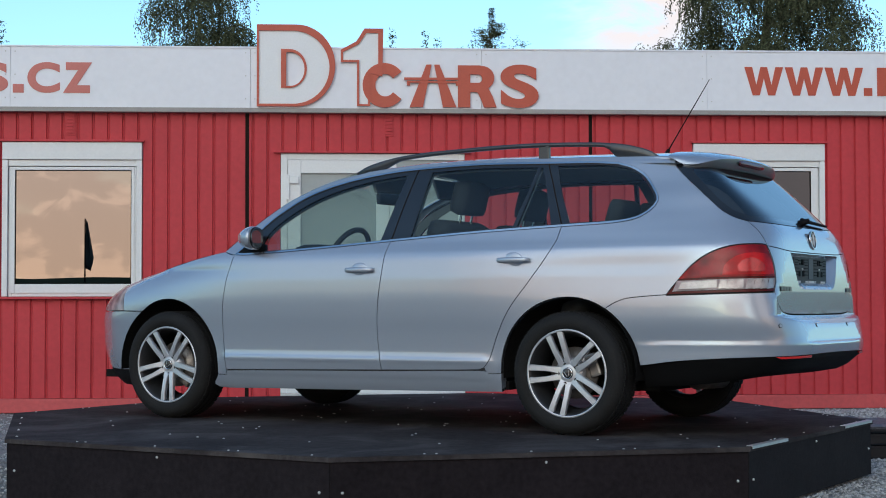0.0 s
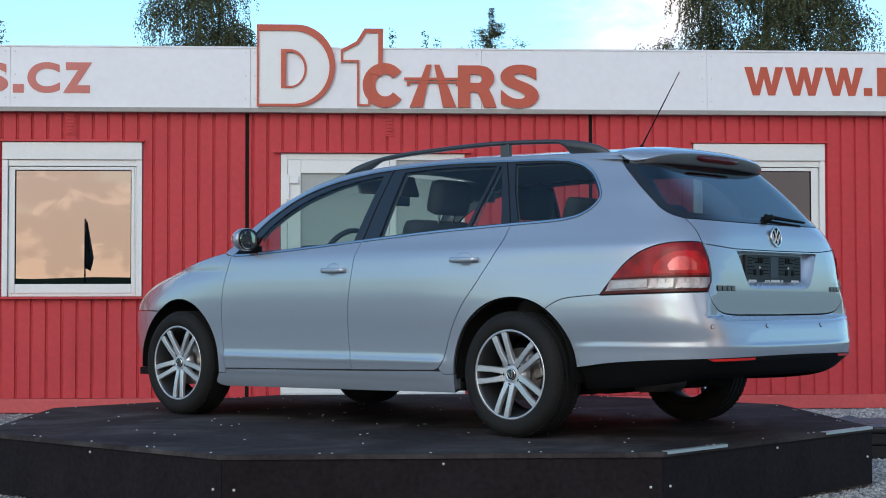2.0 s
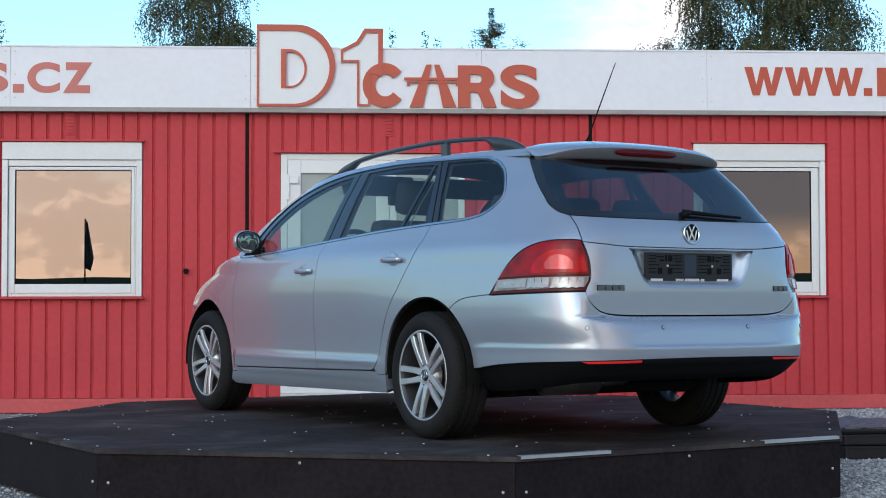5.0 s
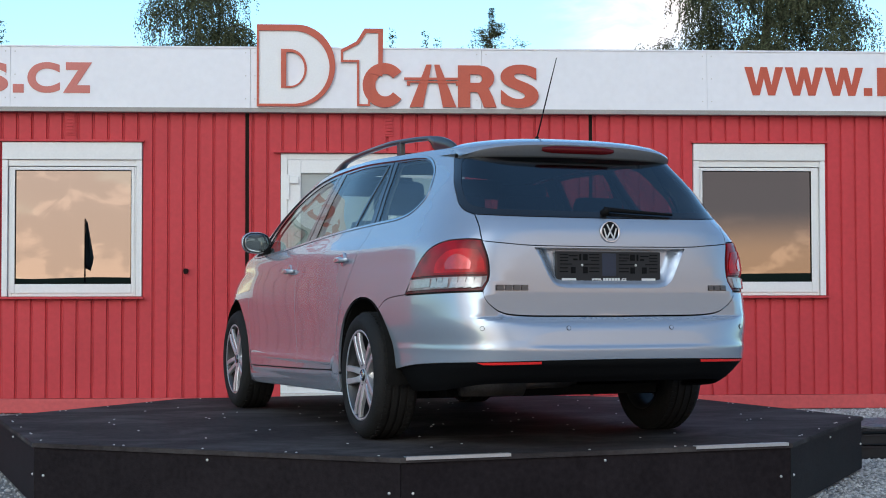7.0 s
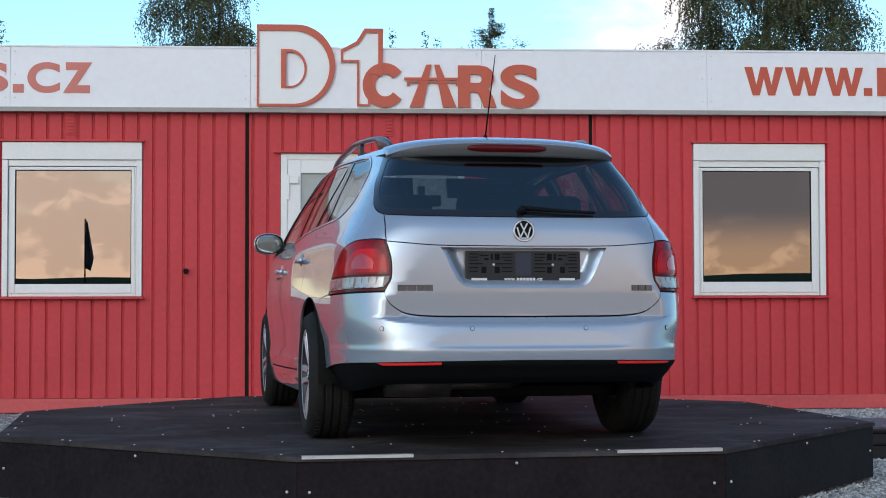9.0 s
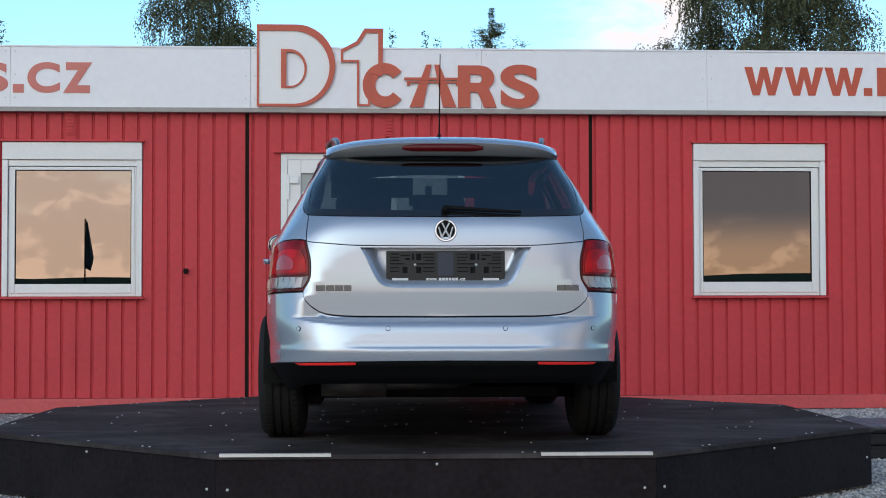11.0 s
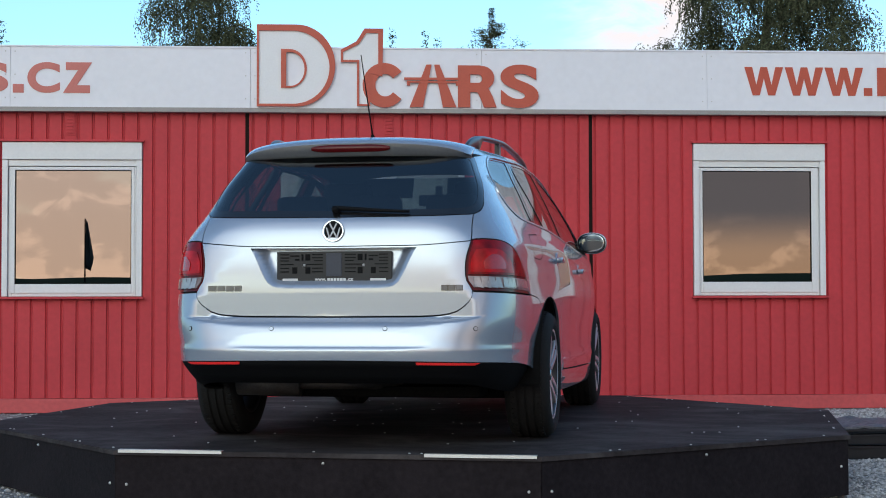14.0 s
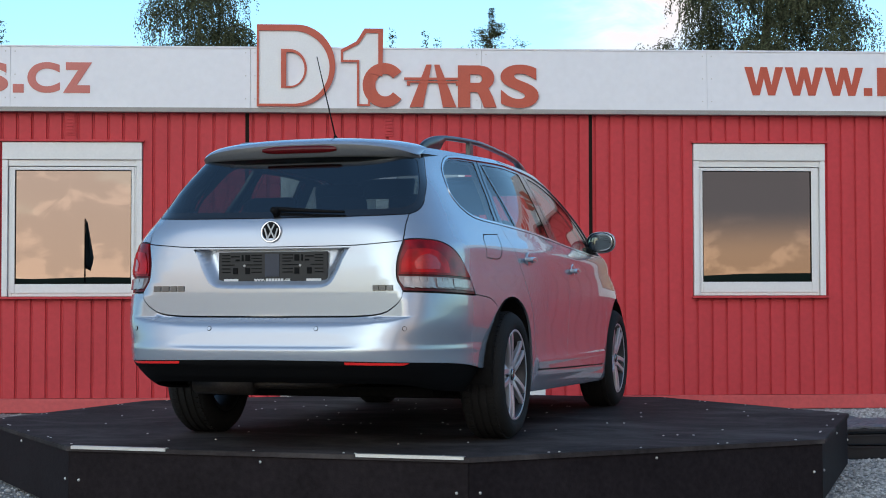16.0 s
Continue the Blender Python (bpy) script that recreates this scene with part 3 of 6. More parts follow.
def build_platform():
    p = empty("turntable_platform")
    tagged(p, "octagonal dark brown plywood turntable platform with scuffed top", "platform")
    ang = [radians(A_OCT - 45 * k) for k in range(8)]
    cor = [Vector((R_OCT * math.cos(a), R_OCT * math.sin(a))) for a in ang]
    bm = bmesh.new()
    lo = [bm.verts.new((v.x, v.y, ZP - 0.021)) for v in cor]
    hi = [bm.verts.new((v.x, v.y, ZP)) for v in cor]
    bm.faces.new(hi)
    bm.faces.new(list(reversed(lo)))
    for i in range(8):
        bm.faces.new((lo[i], lo[(i + 1) % 8], hi[(i + 1) % 8], hi[i]))
    bmesh.ops.recalc_face_normals(bm, faces=bm.faces[:])
    bmesh.ops.bevel(bm, geom=[e for e in bm.edges if e.verts[0].co.z > ZP - 0.001 and e.verts[1].co.z > ZP - 0.001], offset=0.004, segments=2, affect="EDGES")
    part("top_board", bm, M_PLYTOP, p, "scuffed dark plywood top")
    r_in = R_OCT - 0.012
    for i in range(8):
        a = Vector((r_in * math.cos(ang[i]), r_in * math.sin(ang[i])))
        b = Vector((r_in * math.cos(ang[(i + 1) % 8]), r_in * math.sin(ang[(i + 1) % 8])))
        d = (b - a).normalized()
        nrm = Vector((d.y, -d.x))
        if nrm.dot(a) > 0:
            nrm = -nrm
        bm = bmesh.new()
        q = [a + d * 0.002, b - d * 0.002, b - d * 0.002 + nrm * 0.02, a + d * 0.002 + nrm * 0.02]
        lo = [bm.verts.new((v.x, v.y, -0.032)) for v in q]
        hi = [bm.verts.new((v.x, v.y, ZP - 0.0215)) for v in q]
        bm.faces.new(hi)
        bm.faces.new(list(reversed(lo)))
        for k in range(4):
            bm.faces.new((lo[k], lo[(k + 1) % 4], hi[(k + 1) % 4], hi[k]))
        bmesh.ops.recalc_face_normals(bm, faces=bm.faces[:])
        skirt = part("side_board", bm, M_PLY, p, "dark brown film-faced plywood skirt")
        n = 5
        for k in range(n):
            for z, f in ((ZP - 0.045, (k + 0.5) / n), ):
                pos = a + (b - a) * f - nrm * 0.002
                s = bmesh.new()
                bmesh.ops.create_uvsphere(s, u_segments=8, v_segments=6, radius=0.0065, matrix=Matrix.Translation((pos.x, pos.y, z)))
                if k in (2,):
                    part("screw", s, M_SCREW, skirt)
                else:
                    s.free()
        for f in (0.028, 0.972):
            pos = a + (b - a) * f - nrm * 0.002
            s = bmesh.new()
            bmesh.ops.create_uvsphere(s, u_segments=8, v_segments=6, radius=0.0068, matrix=Matrix.Translation((pos.x, pos.y, 0.112)))
            part("screw", s, M_SCREW, skirt)
    # rows of countersunk screws and chips on the top
    rng = random.Random(5)
    for i in range(8):
        d = Vector((math.cos(ang[i]), math.sin(ang[i])))
        e = Vector((math.cos(ang[(i + 1) % 8]), math.sin(ang[(i + 1) % 8])))
        spots = [(d * (R_OCT - 0.06)).lerp(e * (R_OCT - 0.06), f / 7) for f in (0.4, 1.9, 2.1, 3.7, 5.3, 5.5)]
        for row in (0.62, 1.25, 1.85):
            spots += [d * row + Vector((rng.uniform(-0.05, 0.05), rng.uniform(-0.3, 0.3)))]
            spots += [(d * row * 1.05).lerp(e * row * 1.05, rng.uniform(0.1, 0.9)) for _ in range(2)]
        for v in spots:
            s = bmesh.new()
            bmesh.ops.create_cone(s, cap_ends=True, segments=7, radius1=0.0060, radius2=0.0048, depth=0.003, matrix=Matrix.Translation((v.x, v.y, ZP + 0.0012)))
            part("screw", s, M_SCREW, p)
    # two folded aluminium edge strips on the rear edge
    a, b = cor[1], cor[0]
    d = (b - a).normalized()
    nrm = Vector((d.y, -d.x))
    if nrm.dot(a) < 0:
        nrm = -nrm
    for f0, f1 in ((0.012, 0.262), (0.735, 0.988)):
        L = (b - a).length
        u, v = a + d * L * f0, a + d * L * f1
        bm = bmesh.new()
        prof = [(0.004, -0.010), (0.004, 0.0045), (-0.028, 0.0045), (-0.028, 0.0015), (0.001, 0.0015), (0.001, -0.010)]
        rings = [[bm.verts.new((w.x + nrm.x * o, w.y + nrm.y * o, ZP + z)) for o, z in prof] for w in (u, v)]
        for k in range(len(prof)):
            k2 = (k + 1) % len(prof)
            bm.faces.new((rings[0][k], rings[0][k2], rings[1][k2], rings[1][k]))
        bm.faces.new(rings[0])
        bm.faces.new(list(reversed(rings[1])))
        bmesh.ops.recalc_face_normals(bm, faces=bm.faces[:])
        part("edge_strip", bm, M_ALU, p, "folded aluminium edge strip")
    # slewing ring under the boards
    part("slewing_ring", cyl(bmesh.new(), (0, 0, -0.06), (0, 0, ZP - 0.03), 0.45, seg=40), M_JOINT, p)
    return p


platform = build_platform()


# ---- surroundings: trees behind the cabins, yard behind the camera ----
def tree(x, y, height, crown_r, crown_z0, strands, leaf, seed, droop=0.9, label="tall birch with drooping dark green foliage", shape=1.0):
    """Tapered trunk with limbs and a crown of hanging leafy twigs."""
    rng = random.Random(seed)
    t = empty("tree", pose(x, y, 0))
    tagged(t, label, "tree", "trees behind the cabins")
    bm = bmesh.new()
    pts = [Vector((0.12 * math.sin(k * 1.3 + seed), 0.1 * math.cos(k * 1.7), height * 0.93 * k / 8)) for k in range(9)]
    for k in range(8):
        cyl(bm, pts[k], pts[k + 1], 0.025 * height * (1 - k / 8.6), 0.025 * height * (1 - (k + 1) / 8.6), 8, False)
    tips = []
    cz = (crown_z0 + height) / 2
    rz = (height - crown_z0) / 2
    for k in range(26):
        zz = crown_z0 * 0.8 + (height * 0.92 - crown_z0 * 0.8) * rng.random()
        a = rng.uniform(0, 2 * math.pi)
        e = max(0.1, 1 - ((zz - cz) / rz) ** 2) ** 0.5
        if shape != 1.0:
            e = 0.75 * max(0.05, (height - zz) / (height - crown_z0 * 0.8))
        L = crown_r * e * rng.uniform(0.6, 0.95)
        k0 = min(7, int(zz / (height * 0.93) * 8))
        st = pts[k0].lerp(pts[k0 + 1], zz / (height * 0.93) * 8 - k0)
        mid = st + Vector((math.cos(a) * L * 0.55, math.sin(a) * L * 0.55, L * 0.35))
        end = st + Vector((math.cos(a) * L, math.sin(a) * L, L * 0.42))
        cyl(bm, st, mid, 0.03, 0.02, 5, False)
        cyl(bm, mid, end, 0.02, 0.008, 5, False)
        tips += [mid, end]
    part("trunk", bm, M_BARK, t, "grey-brown bark")
    # clumps, then twigs in them
    clumps = []
    for k in range(max(14, strands // 130)):
        while True:
            v = Vector((rng.uniform(-1, 1), rng.uniform(-1, 1), rng.uniform(-1, 1)))
            if 0.25 < v.length < 1:
                break
        w = 1.0 if shape == 1.0 else max(0.06, (1 - v.z) / 2) ** shape
        clumps.append(Vector((v.x * crown_r * w, v.y * crown_r * w, cz + v.z * rz)))
    clumps += tips
    if shape != 1.0:
        clumps += [Vector((0, 0, height - 0.07 * k)) for k in range(12)]
    V, F = [], []
    for k in range(strands):
        c = rng.choice(clumps)
        s = crown_r * 0.095
        taper = 1.0 if shape == 1.0 else min(1.0, max(0.10, (height - c.z) / 1.7))
        s *= taper
        p = c + Vector((rng.gauss(0, s), rng.gauss(0, s), rng.gauss(0, s * 0.9)))
        dirn = Vector((rng.uniform(-0.6, 0.6), rng.uniform(-0.6, 0.6), 0.25))
        n = rng.randint(10, 26) if droop > 0.5 else rng.randint(7, 13)
        for i in range(max(2, int(n * taper))):
            dirn = (dirn + Vector((rng.gauss(0, 0.12), rng.gauss(0, 0.12), -0.20 * droop))).normalized()
            p = p + dirn * leaf * 0.62
            q = p + Vector((rng.gauss(0, leaf * 0.22), rng.gauss(0, leaf * 0.22), rng.gauss(0, leaf * 0.2)))
            u = (dirn * 1.1 + Vector((rng.gauss(0, 0.6), rng.gauss(0, 0.6), rng.gauss(0, 0.6)))).normalized()
            w = u.cross(Vector((rng.gauss(0, 1), rng.gauss(0, 1), rng.gauss(0, 1)))).normalized()
            L, B = leaf * rng.uniform(0.7, 1.3), leaf * rng.uniform(0.28, 0.5)
            k0 = len(V)
            V += [tuple(q - u * L * 0.5), tuple(q + w * B * 0.5), tuple(q + u * L * 0.5), tuple(q - w * B * 0.5)]
            F.append((k0, k0 + 1, k0 + 2, k0 + 3))
    me = bpy.data.meshes.new("crown")
    me.from_pydata(V, [], F)
    me.materials.append(M_LEAF)
    ob = new("crown", me)
    ob.parent = t
    tagged(ob, "dark green leaves", kind="stuff")
    return t


def far_x(px_right, depth):
    """x of what stands depth metres before the camera, px_right of the way from the view's axis."""
    return px_right * depth + math.tan(YAW) * depth


D1 = 45.0
tree(far_x(-0.1560, D1), EYE.y + D1, 10.6, 1.55, 4.5, 3300, 0.095, 11, 1.15)
tree(far_x(0.2060, D1), EYE.y + D1, 13.8, 2.45, 4.5, 8000, 0.10, 5, 1.15)
tree(far_x(0.1370, D1 + 2), EYE.y + D1 + 2, 9.15, 1.1, 4.0, 1500, 0.09, 23, 1.3, label="lower birch beside the tall one")
tree(far_x(0.0310, D1), EYE.y + D1, 9.32, 1.9, 7.0, 2600, 0.055, 31, 0.35, "pointed young tree behind the cabins", 0.9)
for px_, h, sd in ((-0.0315, 8.72, 41), (-0.0110, 8.66, 43), (-0.0030, 8.45, 47), (-0.2780, 8.95, 51), (0.0180, 8.38, 53)):
    tree(far_x(px_, D1), EYE.y + D1, h, 0.75 if px_ > -0.2 else 1.3, 2.5, 260, 0.085, sd, 0.3, "slender young tree behind the cabins", 0.9)


def ridge():
    """Low wooded ridge all round the yard, far off."""
    bm = bmesh.new()
    n = 160
    lo, hi, bk = [], [], []
    for i in range(n):
        a = 2 * math.pi * i / n
        r = 260.0
        h = 6.2 + 2.4 * noise.noise(Vector((math.cos(a) * 2.2, math.sin(a) * 2.2, 3))) + 0.8 * noise.noise(Vector((math.cos(a) * 22, math.sin(a) * 22, 1)))
        if math.sin(a) > 0.3:
            h *= 0.8
        lo.append(bm.verts.new((r * math.cos(a), r * math.sin(a), -0.5)))
        hi.append(bm.verts.new((r * 1.02 * math.cos(a), r * 1.02 * math.sin(a), h)))
        bk.append(bm.verts.new((r * 1.5 * math.cos(a), r * 1.5 * math.sin(a), h * 0.6)))
    for i in range(n):
        j = (i + 1) % n
        bm.faces.new((lo[i], lo[j], hi[j], hi[i]))
        bm.faces.new((hi[i], hi[j], bk[j], bk[i]))
    ob = obj_from("backdrop", bm, M_LEAF, True)
    tagged(ob, "low dark wooded ridge on the horizon", "hills", kind="structure")


ridge()


def flag():
    f = empty("flagpole", pose(-5.70, -20.6, 0))
    tagged(f, "dark pennant hanging from a thin pole behind the camera", "flag")
    part("pole", cyl(bmesh.new(), (0, 0, 0), (0, 0, 3.02), 0.022, 0.016, 10), M_JOINT, f)
    bm = bmesh.new()
    rows_ = []
    for i in range(12):
        k = i / 11
        z = 3.0 - 1.18 * k
        w = 0.04 + 0.20 * k if k < 0.75 else 0.19 - 0.3 * (k - 0.75)
        rows_.append([bm.verts.new((0.02 + w * j / 6, 0.035 * math.sin(j * 1.6 + k * 3), z - 0.06 * j / 6)) for j in range(7)])
    for i in range(11):
        for j in range(6):
            bm.faces.new((rows_[i][j], rows_[i][j + 1], rows_[i + 1][j + 1], rows_[i + 1][j]))
    ob = part("cloth", bm, M_TARP, f, "black cloth", True)
    so = ob.modifiers.new("thickness", "SOLIDIFY")
    so.thickness = 0.004


flag()


def stack():
    """Low stack of black plastic trays beside the platform, with a crumpled sheet on it."""
    st = empty("tray_stack", pose(3.02, 0.95, -0.05, 0, 0, 6))
    tagged(st, "stack of black plastic trays under a crumpled dark sheet", "trays")
    for k, (z, w, d, h) in enumerate(((0.0, 0.92, 0.70, 0.085), (0.088, 0.94, 0.72, 0.07), (0.161, 0.96, 0.74, 0.03))):
        bm = boxbm(-w / 2, w / 2, -d / 2, d / 2, z, z + h, bevel=0.014)
        part("tray", bm, M_TARP, st)
        part("tray_rim", frame_flat(w / 2 + 0.012, d / 2 + 0.012, z + h - 0.012, z + h), M_TARP, st)
    bm = bmesh.new()
    g = [[bm.verts.new((-0.46 + 0.92 * i / 22, -0.35 + 0.70 * j / 16, 0.205 + 0.020 * noise.noise(Vector((i * 0.35, j * 0.35, 2))) + 0.012 * noise.noise(Vector((i * 0.9, j * 0.9, 7))))) for j in range(17)] for i in range(23)]
    for i in range(22):
        for j in range(16):
            bm.faces.new((g[i][j], g[i + 1][j], g[i + 1][j + 1], g[i][j + 1]))
    ob = part("sheet", bm, mat("dusty_sheet", (0.10, 0.10, 0.11), 0.5, vary=0.5, scale=7, bump=0.3, bump_scale=20), st, "crumpled dusty grey sheet")
    so = ob.modifiers.new("thickness", "SOLIDIFY")
    so.thickness = 0.012


def frame_flat(a, b, z0, z1):
    bm = bmesh.new()
    w = 0.02
    for q in ((-a, -a + w, -b, b), (a - w, a, -b, b), (-a + w, a - w, -b, -b + w), (-a + w, a - w, b - w, b)):
        box(bm, *q, z0, z1)
    return bm


stack()


def stones():
    rng = np.random.default_rng(4)
    V, F = [], []
    octa = np.array([(1, 0, 0), (-1, 0, 0), (0, 1, 0), (0, -1, 0), (0, 0, 1), (0, 0, -1)], float)
    fo = [(0, 2, 4), (2, 1, 4), (1, 3, 4), (3, 0, 4), (2, 0, 5), (1, 2, 5), (3, 1, 5), (0, 3, 5)]
    for k in range(60000):
        side_ = 1 if k % 5 else -1
        x, y = rng.uniform(1.75, 4.6) * side_, rng.uniform(-3.4, 4.6)
        if x * x + y * y < 2.25 ** 2 or y > 4.5 + 0.05 * x:
            continue
        s = rng.uniform(0.005, 0.013) * (1.5 if rng.random() < 0.08 else 1)
        p = octa * (1 + rng.uniform(-0.35, 0.35, (6, 1))) * s * np.array([1.2, 1.0, 0.7])
        a = rng.uniform(0, 6.28)
        c, n = np.cos(a), np.sin(a)
        p = np.stack([p[:, 0] * c - p[:, 1] * n + x, p[:, 0] * n + p[:, 1] * c + y, p[:, 2] + s * 0.30 + ground_z(x, y)], 1)
        k0 = len(V)
        V += [tuple(q) for q in p]
        F += [tuple(i + k0 for i in f) for f in fo]
    me = bpy.data.meshes.new("gravel")
    me.from_pydata(V, [], F)
    me.materials.append(M_STONE)
    tagged(new("gravel", me), "loose pale grey gravel stones", "gravel", kind="stuff")


stones()
blk = obj_from("wall_foot_block", boxbm(0.86, 1.03, -0.16, -0.02, 0.0, 0.205, bevel=0.008), M_PVC)
blk.matrix_basis = WALL
tagged(blk, "small white block standing at the wall's foot", "block")


# ---- car body surface: stacked plan outlines ----
def pchip(xs, ys):
    """A smooth curve through the knots, without overshoot."""
    xs, ys = np.array(xs, float), np.array(ys, float)
    h, d = np.diff(xs), np.diff(ys) / np.diff(xs)
    m = np.zeros(len(xs))
    m[0], m[-1] = d[0], d[-1]
    for i in range(1, len(xs) - 1):
        if d[i - 1] * d[i] > 0:
            w1, w2 = 2 * h[i] + h[i - 1], h[i] + 2 * h[i - 1]
            m[i] = (w1 + w2) / (w1 / d[i - 1] + w2 / d[i])

    def f(x):
        x = np.asarray(x, float)
        k = np.clip(np.searchsorted(xs, x) - 1, 0, len(xs) - 2)
        t = np.clip((x - xs[k]) / h[k], -0.5, 1.5)
        return (ys[k] * (1 + 2 * t) * (1 - t) ** 2 + h[k] * m[k] * t * (1 - t) ** 2 + ys[k + 1] * t * t * (3 - 2 * t) + h[k] * m[k + 1] * t * t * (t - 1))
    return f


# half width, rear end and front end by height; roof line by length
HALF = pchip([0.14, 0.20, 0.26, 0.300, 0.352, 0.40, 0.44, 0.50, 0.60, 0.70, 0.78, 0.84, 0.89, 0.925, 0.95, 0.98, 1.02, 1.10, 1.20, 1.30, 1.38, 1.41, 1.44],
             [0.815, 0.850, 0.861, 0.8640, 0.8680, 0.8690, 0.8705, 0.874, 0.882, 0.886, 0.885, 0.880, 0.874, 0.864, 0.849, 0.829, 0.809, 0.776, 0.732, 0.682, 0.638, 0.612, 0.575])
REAR = pchip([0.16, 0.22, 0.30, 0.36, 0.375, 0.40, 0.436, 0.454, 0.470, 0.50, 0.55, 0.572, 0.588, 0.598, 0.70, 0.78, 0.86, 0.93, 0.98, 1.02, 1.045, 1.07, 1.20, 1.34, 1.40, 1.44],
             [-2.16, -2.26, -2.335, -2.365, -2.376, -2.390, -2.394, -2.393, -2.383, -2.377, -2.366, -2.350, -2.318, -2.290, -2.290, -2.288, -2.282, -2.273, -2.263, -2.246, -2.228, -2.203, -2.063, -1.908, -1.84, -1.78])
FRONT = pchip([0.16, 0.22, 0.30, 0.45, 0.55, 0.64, 0.70, 0.76, 0.80, 0.84, 0.88, 0.92, 0.95, 0.98, 1.02, 1.10, 1.20, 1.30, 1.38, 1.44],
              [1.98, 2.06, 2.12, 2.165, 2.165, 2.14, 2.09, 1.99, 1.88, 1.74, 1.58, 1.42, 1.31, 1.22, 1.15, 1.00, 0.80, 0.58, 0.40, 0.24])
ROOF = pchip([-2.05, -1.985, -1.90, -1.85, -1.70, -1.40, -1.06, -0.70, -0.35, -0.05, 0.15, 0.35], [1.368, 1.393, 1.420, 1.431, 1.444, 1.454, 1.461, 1.468, 1.464, 1.447, 1.420, 1.360])
# the rear end without the ledge over the bumper, which the flanks follow
HULL = pchip([0.16, 0.22, 0.30, 0.36, 0.40, 0.45, 0.50, 0.55, 0.65, 0.75, 0.86, 0.93, 0.98, 1.02, 1.045, 1.07, 1.20, 1.34, 1.40, 1.44],
             [-2.16, -2.26, -2.335, -2.365, -2.388, -2.392, -2.380, -2.366, -2.330, -2.300, -2.284, -2.273, -2.263, -2.246, -2.228, -2.203, -2.063, -1.908, -1.84, -1.78])
# the doors' lower edge flares out into a sharp crease
FLARE = pchip([0.14, 0.262, 0.284, 0.340, 0.357, 0.362, 0.380, 0.41, 1.50], [0.0, 0.0, 0.0050, 0.0065, 0.0085, 0.0085, 0.0030, 0.0, 0.0])
# how square the tail's corners are in plan, and how far the flanks draw in towards the tail, by height
SQUARE = pchip([0.14, 0.42, 0.60, 0.84, 0.94, 1.05, 1.12, 1.20, 1.28, 1.44], [6.5, 6.5, 7.5, 8.5, 8.0, 7.0, 8.0, 10.0, 12.0, 13.0])
DRAW_IN = pchip([0.14, 0.42, 0.55, 0.84, 1.00, 1.05, 1.12, 1.20, 1.28, 1.44], [0.060, 0.060, 0.055, 0.074, 0.056, 0.062, 0.088, 0.112, 0.138, 0.150])


def half_width(x, z):
    """The body's half width at length x and height z."""
    x, z = np.asarray(x, float), np.asarray(z, float)
    xr, xf = HULL(z), FRONT(z)
    sr = -0.2
    sf = np.minimum(0.3, xf - 0.85)
    u = np.clip((sr - x) / (sr - xr), 0, 1)
    v = np.clip((x - sf) / (xf - sf), 0, 1)
    q = np.where(z > 0.97, 6.0, np.where(z > 0.85, 3.6 + (z - 0.85) * 20, 3.6))
    p = SQUARE(z)
    t = np.clip((-0.6 - x) / 1.2, 0, 1)
    lip = np.clip((0.480 - z) / 0.030, 0, 1) * np.clip((-1.55 - x) / 0.25, 0, 1)
    lip = 0.006 * lip * lip * (3 - 2 * lip) + FLARE(z) * np.clip((0.885 - x) / 0.03, 0, 1) * np.clip((x + 0.88) / 0.06, 0, 1)
    return (HALF(z) + lip) * (1 - DRAW_IN(z) * t * t * (3 - 2 * t)) * (1 - u ** p) ** (1 / p) * (1 - v ** q) ** (1 / q)


S_REAR, FAN = -1.6, 0.8
S_MID = S_REAR - FAN * math.pi / 2          # the tail's centre line
S_FRONT = 1.5


def on_body(s, z, out=0.0):
    """The place at s along the body's plan outline (left side: its length x; beyond the corners, the angle round them) and height z."""
    s, z = np.asarray(s, float), np.asarray(z, float)
    mir = s < S_MID
    s = np.where(mir, 2 * S_MID - s, s)
    front = s > S_FRONT
    rear = s < S_REAR
    a = np.where(rear, (S_REAR - s) / FAN, np.where(front, (s - S_FRONT) / FAN, 0.0))
    cx = np.where(rear, S_REAR, np.where(front, S_FRONT, s))
    dx, dy = np.where(front, np.sin(a), -np.sin(a)), np.cos(a)
    lo, hi = np.zeros_like(s), np.full_like(s, 1.3)
    for _ in range(34):
        r = (lo + hi) / 2
        ins = r * dy < half_width(cx + r * dx, z) - 1e-9
        end = np.where(rear, cx + r * dx > REAR(z), np.where(front, cx + r * dx < FRONT(z), True))
        ins = (ins | (dy < 1e-6)) & end
        lo, hi = np.where(ins, r, lo), np.where(ins, hi, r)
    r = (lo + hi) / 2 + out
    y = r * dy
    return np.stack([cx + r * dx, np.where(mir, -y, y), z], -1)


